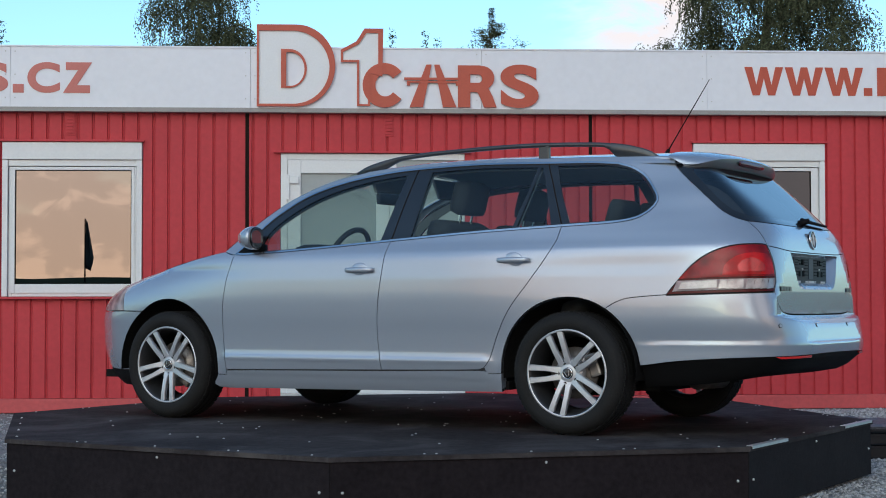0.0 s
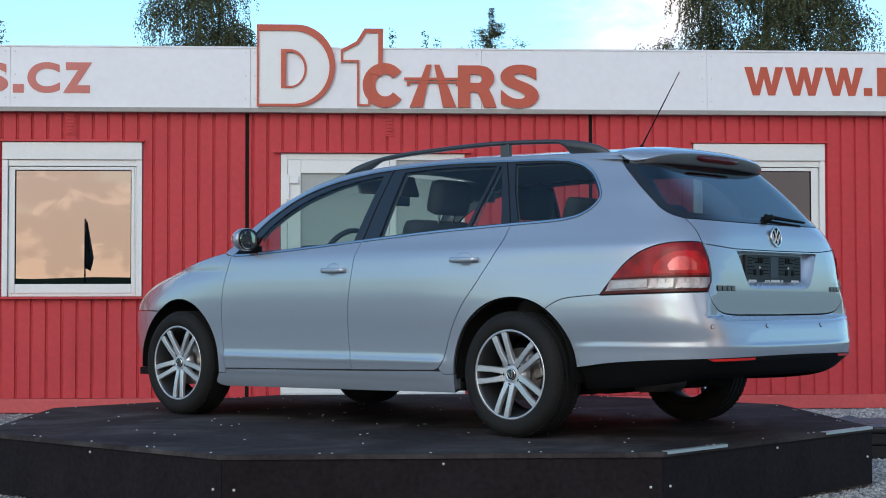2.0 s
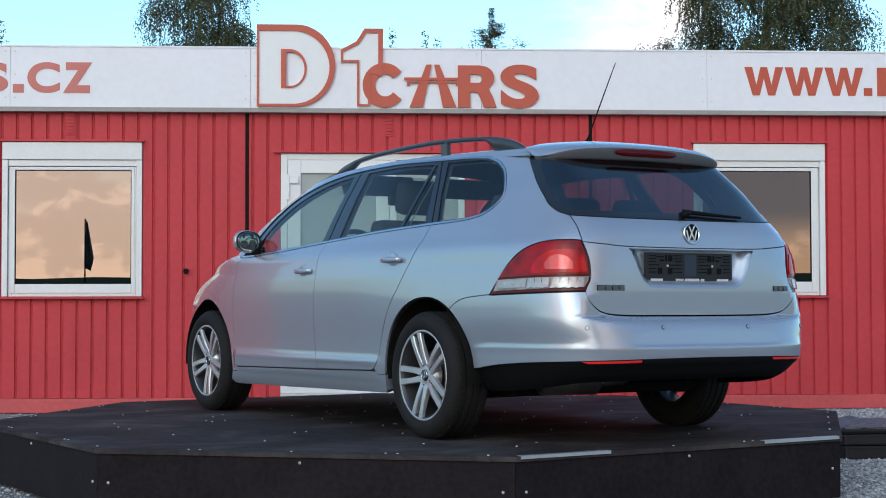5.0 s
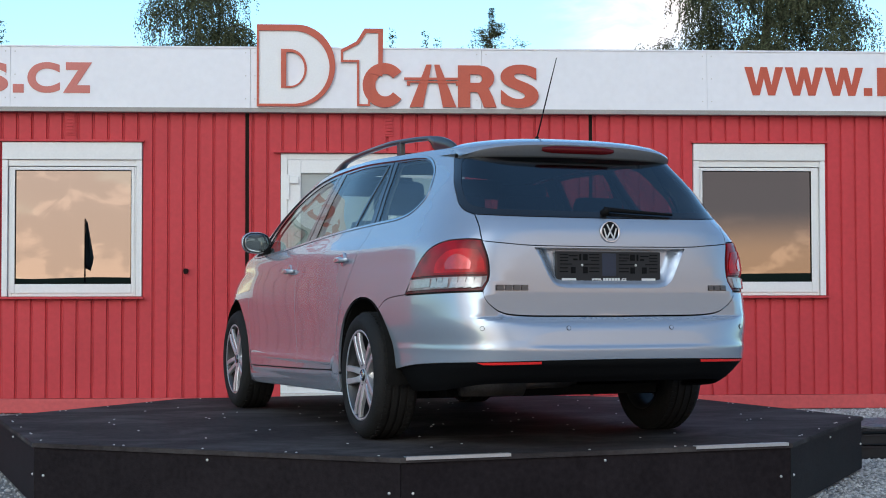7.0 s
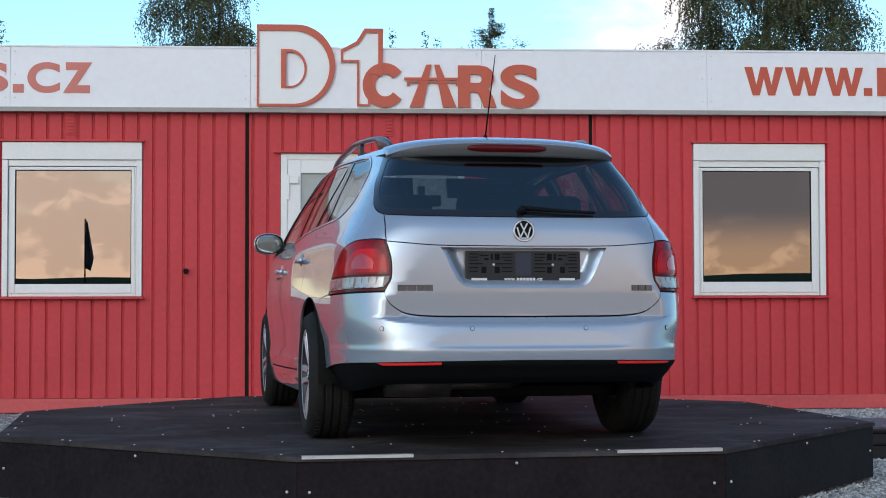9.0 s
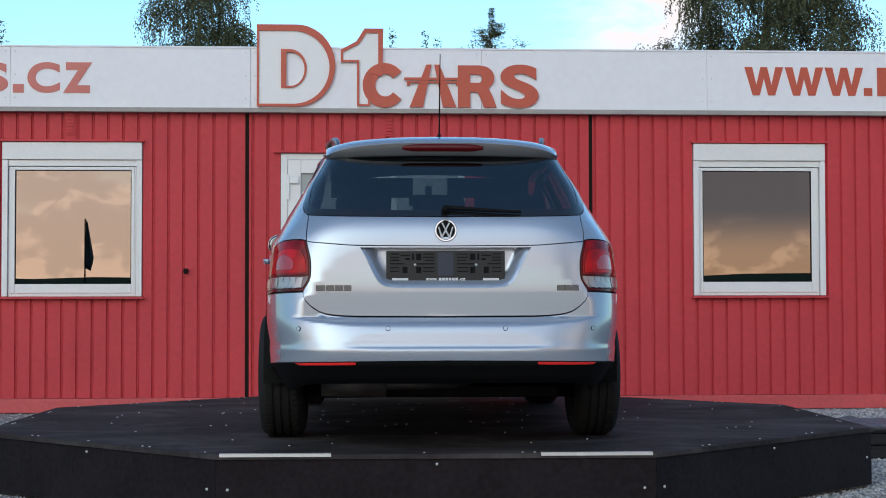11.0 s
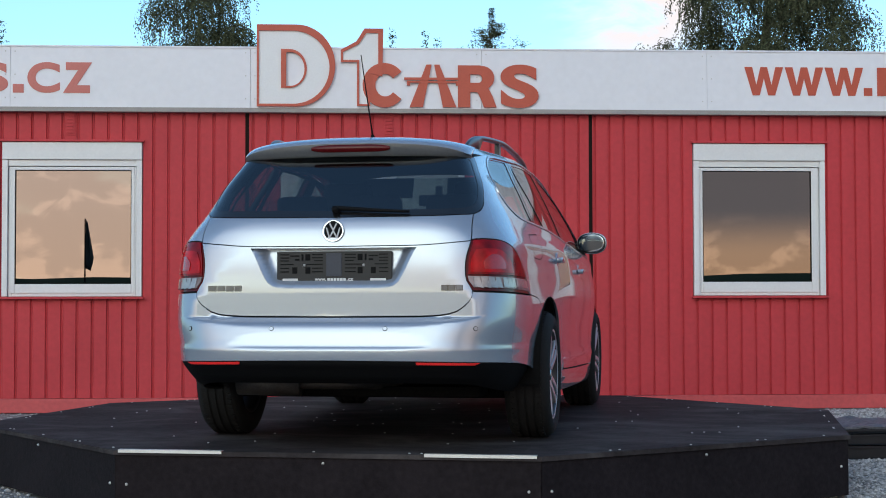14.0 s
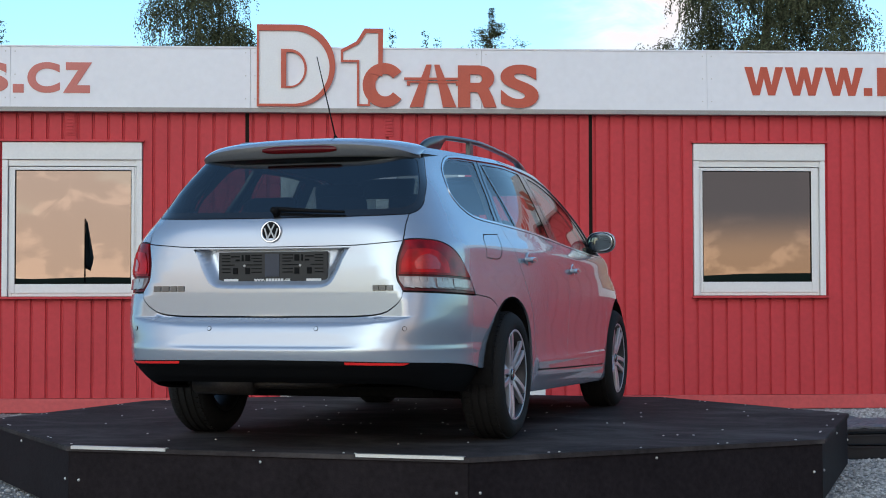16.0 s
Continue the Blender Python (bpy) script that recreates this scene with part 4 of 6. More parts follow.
# ---- car materials ----
def paint(name, colour):
    """Silver metallic paint: flake under clear coat."""
    m = bpy.data.materials.new(name)
    m.use_nodes = True
    t = m.node_tree
    b = t.nodes["Principled BSDF"]
    b.inputs["Metallic"].default_value = 0.52
    b.inputs["Roughness"].default_value = 0.27
    b.inputs["Coat Weight"].default_value = 1.0
    b.inputs["Coat Roughness"].default_value = 0.03
    co = node(t, "ShaderNodeTexCoord")
    fl = node(t, "ShaderNodeTexNoise", Scale=900.0, Detail=1.0)
    t.links.new(co.outputs["Object"], fl.inputs["Vector"])
    r1 = node(t, "ShaderNodeMapRange")
    r1.inputs["To Min"].default_value, r1.inputs["To Max"].default_value = 0.96, 1.04
    t.links.new(fl.outputs["Fac"], r1.inputs["Value"])
    vm = node(t, "ShaderNodeVectorMath")
    vm.operation = "SCALE"
    vm.inputs[0].default_value = colour
    t.links.new(r1.outputs[0], vm.inputs["Scale"])
    t.links.new(vm.outputs[0], b.inputs["Base Color"])
    return m


def lamp_plastic(name, colour, glow=0.0):
    m = bpy.data.materials.new(name)
    m.use_nodes = True
    t = m.node_tree
    b = t.nodes["Principled BSDF"]
    b.inputs["Roughness"].default_value = 0.15
    b.inputs["Specular IOR Level"].default_value = 0.15
    b.inputs["Coat Weight"].default_value = 0.25
    b.inputs["Coat Roughness"].default_value = 0.0
    co = node(t, "ShaderNodeTexCoord")
    vo = node(t, "ShaderNodeTexVoronoi", Scale=14.0)
    fine = node(t, "ShaderNodeTexNoise", Scale=26.0, Detail=3.0)
    t.links.new(co.outputs["Object"], vo.inputs["Vector"])
    t.links.new(co.outputs["Object"], fine.inputs["Vector"])
    add = node(t, "ShaderNodeMath")
    add.operation = "MULTIPLY"
    t.links.new(vo.outputs["Distance"], add.inputs[0])
    t.links.new(fine.outputs["Fac"], add.inputs[1])
    r = node(t, "ShaderNodeMapRange")
    r.inputs["From Max"].default_value = 0.4
    r.inputs["To Min"].default_value, r.inputs["To Max"].default_value = 0.55, 1.5
    t.links.new(add.outputs[0], r.inputs["Value"])
    vm = node(t, "ShaderNodeVectorMath")
    vm.operation = "SCALE"
    vm.inputs[0].default_value = colour
    t.links.new(r.outputs[0], vm.inputs["Scale"])
    t.links.new(vm.outputs[0], b.inputs["Base Color"])
    return m


M_PAINT = paint("silver_paint", (0.375, 0.412, 0.468))
# dark grey for the spoiler's back: the silver's shade put into the colour
M_SPOILERSHADE = mat("shaded_spoiler_grey", (0.15, 0.15, 0.15), 0.36, 0.6, vary=0.1, coat=0.15)
M_CHROME = mat("chrome", (0.62, 0.62, 0.63), 0.24, 1.0, vary=0.03)
M_BLACKGLOSS = mat("black_gloss", (0.012, 0.012, 0.013), 0.15, vary=0.1, coat=0.5)
M_BLACKPL = mat("black_textured_plastic", (0.008, 0.008, 0.0085), 0.6, spec=0.08, vary=0.15, scale=8, bump=0.15, bump_scale=300)
M_RAIL = mat("anthracite_rail", (0.030, 0.032, 0.036), 0.35, vary=0.1, coat=0.3)
M_TYRE = mat("tyre_rubber", (0.0135, 0.0128, 0.0125), 0.8, spec=0.25, vary=0.3, scale=9, bump=0.25, bump_scale=90)
M_RIM = mat("machined_alloy", (0.56, 0.56, 0.575), 0.38, 0.65, vary=0.08, scale=12)
M_RIMDARK = mat("grey_alloy_well", (0.055, 0.055, 0.058), 0.45, 0.6, vary=0.2, scale=10)
M_BRAKE = mat("brake_disc", (0.25, 0.22, 0.20), 0.45, 0.8, vary=0.25, scale=14)
M_UNDER = mat("underbody", (0.010, 0.0095, 0.009), 0.9, spec=0.1, vary=0.4, scale=5)
M_EXHAUST = mat("dull_exhaust_steel", (0.13, 0.11, 0.095), 0.5, 0.7, vary=0.35, scale=9)
M_SEAT = mat("anthracite_seat_cloth", (0.035, 0.037, 0.040), 0.9, vary=0.25, scale=40)
M_INNER = mat("dark_cabin_plastic", (0.022, 0.024, 0.026), 0.7, vary=0.2, scale=10)
M_LINER = mat("grey_cabin_lining", (0.20, 0.21, 0.20), 0.85, vary=0.1, scale=20)
M_LAMPRED = lamp_plastic("tail_lamp_red", (0.22, 0.0022, 0.0040))
M_LAMPCLEAR = lamp_plastic("tail_lamp_clear", (0.26, 0.20, 0.20))
M_LAMPBOWL = lamp_plastic("tail_lamp_reflector", (0.40, 0.004, 0.006))
M_LAMPCORE = mat("tail_lamp_facets", (0.46, 0.010, 0.012), 0.18, 0.35, vary=0.5, scale=45, coat=1.0)
M_SCRIPT = mat("dull_chrome_script", (0.11, 0.11, 0.115), 0.3, 0.5, vary=0.2, scale=30)
M_LAMPCELL = mat("lamp_cell", (0.38, 0.35, 0.35), 0.22, 0.4, vary=0.3, scale=40, coat=0.6)
M_REFLECT = mat("red_reflector", (0.75, 0.020, 0.015), 0.25, vary=0.1, scale=60, coat=0.6)
M_BRAKELAMP = mat("dark_red_lamp", (0.085, 0.002, 0.003), 0.25, spec=0.2, vary=0.2, coat=0.15)
M_PLATE = mat("black_plate_holder", (0.010, 0.0105, 0.012), 0.5, vary=0.1)
M_PLATEMID = mat("dark_blue_plate_centre", (0.020, 0.028, 0.050), 0.4, vary=0.1)
M_PALE = mat("pale_print", (0.62, 0.62, 0.62), 0.5, vary=0.05)
G_SIDE = glass("tinted_side_glass", (0.74, 0.84, 0.80), 0.0, 0.01)
G_REAR = glass("dark_rear_glass", (0.19, 0.225, 0.245), 0.0, 0.09)
G_MIRROR = mat("mirror_glass", (0.36, 0.39, 0.41), 0.02, 1.0, vary=0.0)

car = empty("station_wagon")
tagged(car, "silver metallic estate car parked on the turntable platform", "car")


def smooth_line(pts, step=0.018):
    """Catmull-Rom line through the points, cut into short even steps."""
    p = [np.array(q, float) for q in pts]
    if len(p) == 2:
        n = max(1, int(np.linalg.norm(p[1] - p[0]) / step))
        return [tuple(p[0] + (p[1] - p[0]) * i / n) for i in range(n + 1)]
    p = [2 * p[0] - p[1]] + p + [2 * p[-1] - p[-2]]
    out = []
    for i in range(1, len(p) - 2):
        a, b, c, d = p[i - 1:i + 3]
        n = max(1, int(np.linalg.norm(c - b) / step))
        for k in range(n):
            t = k / n
            out.append(tuple(0.5 * (2 * b + (c - a) * t + (2 * a - 5 * b + 4 * c - d) * t * t + (3 * b - a - 3 * c + d) * t ** 3)))
    out.append(tuple(p[-2]))
    return out


def outline(*curves):
    """One closed loop out of several curves that meet end to end."""
    loop = []
    for c in curves:
        for q in smooth_line(c):
            if not loop or abs(q[0] - loop[-1][0]) + abs(q[1] - loop[-1][1]) > 1e-4:
                loop.append(q)
    if abs(loop[0][0] - loop[-1][0]) + abs(loop[0][1] - loop[-1][1]) < 1e-4:
        loop.pop()
    return loop


def in_loop(P, loop):
    L = np.array(loop)
    r = np.zeros(len(P), bool)
    for i in range(len(L)):
        (x1, y1), (x2, y2) = L[i], L[i - 1]
        if y1 == y2:
            continue
        c = (y1 > P[:, 1]) != (y2 > P[:, 1])
        r ^= c & (P[:, 0] < (x2 - x1) * (P[:, 1] - y1) / (y2 - y1) + x1)
    return r


def shrink(loop, d):
    """The loop moved inwards by d (outwards if negative)."""
    L = np.array(loop)
    area = 0.5 * np.sum(L[:, 0] * np.roll(L[:, 1], -1) - np.roll(L[:, 0], -1) * L[:, 1])
    t = np.roll(L, -1, 0) - np.roll(L, 1, 0)
    t /= np.linalg.norm(t, axis=1)[:, None] + 1e-9
    n = np.stack([-t[:, 1], t[:, 0]], 1) * (1 if area > 0 else -1)
    return [tuple(q) for q in L + n * d]


def mirror(loop):
    return [(2 * S_MID - s, z) for s, z in loop]


def normals_at(s, z):
    e = 0.004
    ds = on_body(s + e, z) - on_body(s - e, z)
    dz = on_body(s, z + e) - on_body(s, z - e)
    n = np.cross(dz, ds)
    n /= np.linalg.norm(n, axis=1)[:, None] + 1e-12
    p = on_body(s, z)
    flip = np.einsum("ij,ij->i", n, p - np.array([np.clip(p[:, 0].mean(), -1.2, 1.2), 0, 0.6])) < 0
    n[flip] *= -1
    return n


def panel_data(loop, holes=(), step=(0.035, 0.020), out=0.0, flange=0.012, hole_flange=None):
    """Vertices, normals and faces of a sheet on the body's surface, cut to the loop, with turned-in edges."""
    loops = [loop, *holes]
    verts, segs = [], []
    for lp in loops:
        n0 = len(verts)
        verts += [Vector(q) for q in lp]
        segs += [(n0 + i, n0 + (i + 1) % len(lp)) for i in range(len(lp))]
    L = np.array(loop)
    gx = np.arange(L[:, 0].min(), L[:, 0].max(), step[0])
    gz = np.arange(L[:, 1].min(), L[:, 1].max(), step[1])
    G = np.stack(np.meshgrid(gx, gz), -1).reshape(-1, 2)
    keep = in_loop(G, loop)
    for h in holes:
        keep &= ~in_loop(G, h)
    G = G[keep]
    if len(G):
        B = np.array([(v[0], v[1]) for v in verts])
        near = np.ones(len(G))
        for k in range(0, len(G), 400):
            near[k:k + 400] = np.sqrt(((G[k:k + 400, None] - B[None]) ** 2).sum(-1)).min(1)
        G = G[near > 0.008]
    verts += [Vector(q) for q in G]
    vs, _, fs, *_ = delaunay_2d_cdt(verts, segs, [], 1, 1e-6)
    V = np.array([(v[0], v[1]) for v in vs])
    F = np.array([f for f in fs if len(f) == 3])
    C = V[F].mean(1)
    keep = in_loop(C, loop)
    for h in holes:
        keep &= ~in_loop(C, h)
    F = F[keep]
    nr = normals_at(V[:, 0], V[:, 1])
    P = on_body(V[:, 0], V[:, 1]) + nr * (out(V[:, 0], V[:, 1])[:, None] if callable(out) else out)
    # orient faces outwards
    a, b, c = P[F[:, 0]], P[F[:, 1]], P[F[:, 2]]
    fn = np.cross(b - a, c - a)
    bad = np.einsum("ij,ij->i", fn, nr[F[:, 0]]) < 0
    F[bad] = F[bad][:, ::-1]
    if callable(out):
        a, b, c = P[F[:, 0]], P[F[:, 1]], P[F[:, 2]]
        fn = np.cross(b - a, c - a)
        nr = np.zeros_like(P)
        for k in range(3):
            np.add.at(nr, F[:, k], fn)
        nr /= np.linalg.norm(nr, axis=1)[:, None] + 1e-12
    faces = [tuple(f) for f in F]
    edges_ = {}
    for f in faces:
        for i in range(3):
            edges_[(f[i], f[(i + 1) % 3])] = 1
    P, nr = list(P), list(nr)
    if flange or hole_flange:
        hp = [np.array(h) for h in holes]
        dup, low = {}, {}
        for (i, j) in list(edges_):
            if (j, i) in edges_:
                continue
            for k in (i, j):
                if k not in dup:
                    d = flange
                    if hole_flange:
                        for h in hp:
                            if np.abs(h - V[k]).sum(1).min() < 1e-4:
                                d = hole_flange
                    t = np.array(P[j]) - np.array(P[i])
                    o = np.cross(t, nr[k])
                    o /= np.linalg.norm(o) + 1e-9
                    dup[k] = len(P)
                    P.append(P[k])
                    nr.append(o)
                    low[k] = len(P)
                    P.append(P[k] - nr[k] * d)
                    nr.append(o)
            faces.append((dup[j], dup[i], low[i], low[j]))
    return P, nr, faces


def sheet(name, datas, material, parent, label="", thick_tag=""):
    P, N, F = [], [], []
    for p, n, f in datas:
        k = len(P)
        P += [tuple(map(float, q)) for q in p]
        N += [tuple(map(float, q)) for q in n]
        F += [tuple(int(i) + k for i in g) for g in f]
    me = bpy.data.meshes.new(name)
    me.from_pydata(P, [], F)
    me.materials.append(material)
    me.polygons.foreach_set("use_smooth", [True] * len(me.polygons))
    me.normals_split_custom_set_from_vertices(N)
    ob = new(name, me)
    ob.parent = parent
    if label:
        tagged(ob, label)
    return ob


def both(name, loop, material, parent=None, holes=(), label="", **k):
    """The same panel on the left and on the right side."""
    made = []
    for flip in (False, True):
        lp = mirror(loop) if flip else loop
        hs = [mirror(h) if flip else h for h in holes]
        made.append(sheet(name, [panel_data(lp, hs, **k)], material, parent or car, label))
    return made


def arch_arc(cx, a0, a1, r=0.372, n=14):
    return [(cx + r * math.cos(radians(a0 + (a1 - a0) * i / n)), 0.316 + r * math.sin(radians(a0 + (a1 - a0) * i / n))) for i in range(n + 1)]


# shared lines of the side
GAP = 0.0022
B_LOW = [(-0.227, 0.989), (-0.208, 0.831), (-0.183, 0.651), (-0.176, 0.471), (-0.199, 0.306)]
C_LOW = [(-1.221, 1.044), (-1.193, 0.932), (-1.086, 0.777), (-0.974, 0.635), (-0.903, 0.506), (-0.854, 0.376), (-0.821, 0.329)]
DOOR_FRONT = [(0.800, 0.936), (0.816, 0.876), (0.837, 0.812), (0.861, 0.685), (0.870, 0.560), (0.866, 0.429), (0.850, 0.289)]
BELT_FRONT = [(0.800, 0.936), (0.672, 0.934), (0.249, 0.957), (-0.227, 0.989)]
BELT_REAR = [(-0.227, 0.989), (-0.734, 1.021), (-1.221, 1.044)]
BELT_QUARTER = [(-1.221, 1.044), (-1.487, 1.056), (-1.606, 1.075), (-1.673, 1.107)]
DLO_END = [(-1.673, 1.107), (-1.713, 1.148), (-1.716, 1.192), (-1.643, 1.273), (-1.542, 1.342), (-1.445, 1.374)]
DLO_TOP = [(-1.445, 1.374), (-1.301, 1.385), (-1.061, 1.391), (-0.666, 1.400), (-0.300, 1.392), (-0.069, 1.374), (0.181, 1.334), (0.396, 1.270), (0.556, 1.177), (0.650, 1.100), (0.735, 1.010), (0.800, 0.936)]


def rev(c):
    return list(reversed(c))


FRONT_DOOR = outline(BELT_FRONT, B_LOW, [(-0.199, 0.306), (0.850, 0.289)], rev(DOOR_FRONT))
REAR_DOOR = outline(BELT_REAR, C_LOW, [(-0.821, 0.329), (-0.790, 0.318), (-0.199, 0.306)], rev(B_LOW))
DLO = outline(BELT_FRONT, BELT_REAR, BELT_QUARTER, DLO_END, DLO_TOP)
LAMP_OUT = [(-1.795, 0.697), (-1.851, 0.767), (-1.916, 0.843), (-1.994, 0.900), (-2.087, 0.933), (-2.197, 0.941), (-2.246, 0.936)]
SHUT = [(-2.185, 1.052), (-2.222, 1.000), (-2.246, 0.936), (-2.272, 0.860), (-2.280, 0.800), (-2.278, 0.755), (-2.262, 0.712)]
GLASS_SIDE = [(-1.800, 1.380), (-1.818, 1.340), (-1.912, 1.260), (-2.020, 1.160), (-2.068, 1.110), (-2.122, 1.074), (-2.185, 1.052)]
BUMP_TOP = [(-1.490, 0.630), (-1.530, 0.655), (-1.600, 0.680), (-1.720, 0.692), (-1.795, 0.697)]
ROOF_SIDE = [(-1.800, 1.380)] + [(x, float(ROOF(x)) - 0.052) for x in (-1.55, -1.30, -1.0, -0.7, -0.4, -0.1, 0.06)]
PILLAR_A = [(0.06, float(ROOF(0.06)) - 0.052), (0.242, 1.352), (0.387, 1.308), (0.528, 1.245), (0.639, 1.165), (0.740, 1.085), (0.850, 0.985), (0.880, 0.955)]
HOOD_CUT = [(0.880, 0.955), (0.98, 0.938), (1.2, 0.895), (1.5, 0.838), (1.75, 0.785)]

SIDE_FRAME = outline(C_LOW, [(-0.821, 0.329), (-0.845, 0.300), (-0.917, 0.300)], arch_arc(-1.289, 0, 122.7), [arch_arc(-1.289, 0, 122.7)[-1], (-1.490, 0.630)], BUMP_TOP, LAMP_OUT,
                     rev(SHUT[:3]), rev(GLASS_SIDE), ROOF_SIDE, PILLAR_A, [(0.880, 0.955), (0.835, 0.940), (0.800, 0.936)], rev(DLO_TOP), rev(DLO_END), rev(BELT_QUARTER))
FENDER = outline(DOOR_FRONT, [(0.850, 0.289), (0.850, 0.262), (0.917, 0.262)], rev(arch_arc(1.289, 54, 180)), [arch_arc(1.289, 54, 180)[0], (1.575, 0.618), (1.70, 0.620)],
                 [(1.70, 0.620), (1.72, 0.70), (1.75, 0.785)], rev(HOOD_CUT), [(0.880, 0.955), (0.835, 0.940), (0.800, 0.936)])
SILL = outline([(0.917, 0.262), (0.917, 0.190), (0.5, 0.188), (-0.917, 0.205)], [(-0.917, 0.205), (-0.917, 0.300)], [(-0.917, 0.300), (-0.845, 0.300), (-0.790, 0.314), (-0.199, 0.302), (0.850, 0.285), (0.850, 0.262), (0.917, 0.262)])

both("side_frame", shrink(SIDE_FRAME, GAP), M_PAINT)
both("fender", shrink(FENDER, GAP), M_PAINT)
front_doors = both("front_door", shrink(FRONT_DOOR, GAP), M_PAINT, step=(0.035, 0.009))
rear_doors = both("rear_door", shrink(REAR_DOOR, GAP), M_PAINT, step=(0.035, 0.009))
both("sill", shrink(SILL, GAP), M_PAINT, flange=0.06)

# side windows: chrome surround, black frames, panes
GL_FRONT = outline([(0.640, 0.955), (0.573, 0.956), (0.2, 0.976), (-0.160, 0.999)], [(-0.160, 0.999), (-0.195, 1.169), (-0.228, 1.356)], [(-0.228, 1.356), (-0.014, 1.332), (0.194, 1.286), (0.363, 1.225), (0.521, 1.130), (0.610, 1.045), (0.640, 0.955)])
GL_REAR = outline([(-0.345, 1.014), (-0.65, 1.034), (-0.945, 1.047)], [(-0.945, 1.047), (-0.984, 1.217), (-1.011, 1.366)], [(-1.011, 1.366), (-0.674, 1.374), (-0.380, 1.366)], [(-0.380, 1.366), (-0.364, 1.179), (-0.345, 1.014)])
GL_VENT = outline([(-0.970, 1.050), (-1.158, 1.058)], [(-1.158, 1.058), (-1.095, 1.228), (-1.040, 1.364)], [(-1.040, 1.364), (-1.030, 1.364), (-1.004, 1.217), (-0.970, 1.050)])
GL_QUARTER = outline([(-1.259, 1.064), (-1.450, 1.070), (-1.577, 1.082), (-1.660, 1.112), (-1.696, 1.150)], [(-1.696, 1.150), (-1.692, 1.188), (-1.622, 1.264), (-1.530, 1.328), (-1.440, 1.355), (-1.360, 1.364), (-1.120, 1.370)], [(-1.120, 1.370), (-1.175, 1.225), (-1.259, 1.064)])
ring = shrink(DLO, 0.010)
both("window_trim", DLO, M_CHROME, holes=[ring], label="thin bright window trim", out=0.003, flange=0.008)
both("window_surround", shrink(DLO, 0.0105), M_BLACKGLOSS, holes=[GL_FRONT, GL_REAR, GL_VENT, GL_QUARTER], label="gloss black pillar and frame covers", out=-0.003, flange=0.014)
for nm, lp in (("front_door_glass", GL_FRONT), ("rear_door_glass", GL_REAR), ("vent_glass", GL_VENT), ("quarter_glass", GL_QUARTER)):
    for ob in both(nm, shrink(lp, 0.0005), G_SIDE, label="clear green-tinted glass", out=-0.006, flange=0):
        ob.visible_shadow = False
for flip in (1, -1):
    # lines between front and rear doors' frames
    for a, b in (((-0.292, 1.390), (-0.227, 0.992)), ((-1.062, 1.388), (-1.221, 1.047))):
        q = smooth_line([a, b], 0.03)
        lp = [(s - 0.003, z) for s, z in q] + [(s + 0.003, z) for s, z in rev(q)]
        sheet("frame_gap", [panel_data(lp if flip == 1 else mirror(lp), flange=0, out=-0.0015)], M_JOINT, car)

# tail: gate, lamps, bumper
def tail(*curves):
    """A loop over the tail from its left half's curves, which run from the centre line to the centre line."""
    left = []
    for c in curves:
        for q in smooth_line(c):
            if not left or abs(q[0] - left[-1][0]) + abs(q[1] - left[-1][1]) > 1e-4:
                left.append(q)
    return left + [(2 * S_MID - s, z) for s, z in rev(left) if abs(s - S_MID) > 1e-4]


LIP = [(-2.248, 0.930), (-2.33, 0.921), (-2.44, 0.912), (-2.65, 0.910), (S_MID, 0.909)]
GLASS_LOW = [(-2.185, 1.052), (-2.388, 1.043), (S_MID, 1.040)]
GATE_UP = tail(rev(GLASS_LOW), SHUT[:3], [(-2.246, 0.936), (-2.248, 0.930)], LIP)
GATE_LOW_EDGE = [(-2.248, 0.930), (-2.272, 0.860), (-2.280, 0.800), (-2.278, 0.755), (-2.262, 0.712), (-2.272, 0.672), (-2.298, 0.636), (-2.335, 0.612), (-2.42, 0.602), (-2.6, 0.600), (S_MID, 0.599)]
GATE_LOW = tail(rev(LIP), GATE_LOW_EDGE)
RECESS = tail([(S_MID, 0.902), (-2.450, 0.903)], [(-2.450, 0.903), (-2.475, 0.860), (-2.503, 0.800), (-2.535, 0.747), (-2.575, 0.728), (-2.65, 0.724), (S_MID, 0.724)])
tailgate = empty("tailgate")
tailgate.parent = car
sheet("upper_panel", [panel_data(shrink(GATE_UP, GAP), step=(0.035, 0.012))], M_PAINT, tailgate)
sheet("lower_panel", [panel_data(shrink(GATE_LOW, GAP), [RECESS], step=(0.035, 0.012), hole_flange=0.045)], M_PAINT, tailgate)
RECESS_RIM = np.array([q for q in RECESS if q[1] < 0.899])


def recess_depth(s, z):
    """Scooped recess: sloped sides and floor, open under the lip."""
    d = np.array([np.sqrt(((RECESS_RIM - (a, b_)) ** 2).sum(1).min()) for a, b_ in zip(s, z)])
    t = np.clip((d - 0.002) / 0.052, 0, 1)
    return -0.046 * t * t * (3 - 2 * t) - 0.0004


sheet("plate_recess", [panel_data(shrink(RECESS, 0.0004), step=(0.012, 0.010), out=recess_depth, flange=0)], M_PAINT, tailgate)
GLASS_REAR = tail([(S_MID, 1.392), (-2.3, 1.390), (-1.800, 1.380)], GLASS_SIDE, GLASS_LOW)
gr = shrink(GLASS_REAR, GAP)
inner_gr = tail([(S_MID, 1.360), (-2.3, 1.357), (-1.98, 1.345), (-1.93, 1.315)], [(-1.93, 1.315), (-2.00, 1.240), (-2.08, 1.150), (-2.15, 1.098), (-2.26, 1.078), (-2.5, 1.073), (S_MID, 1.070)])
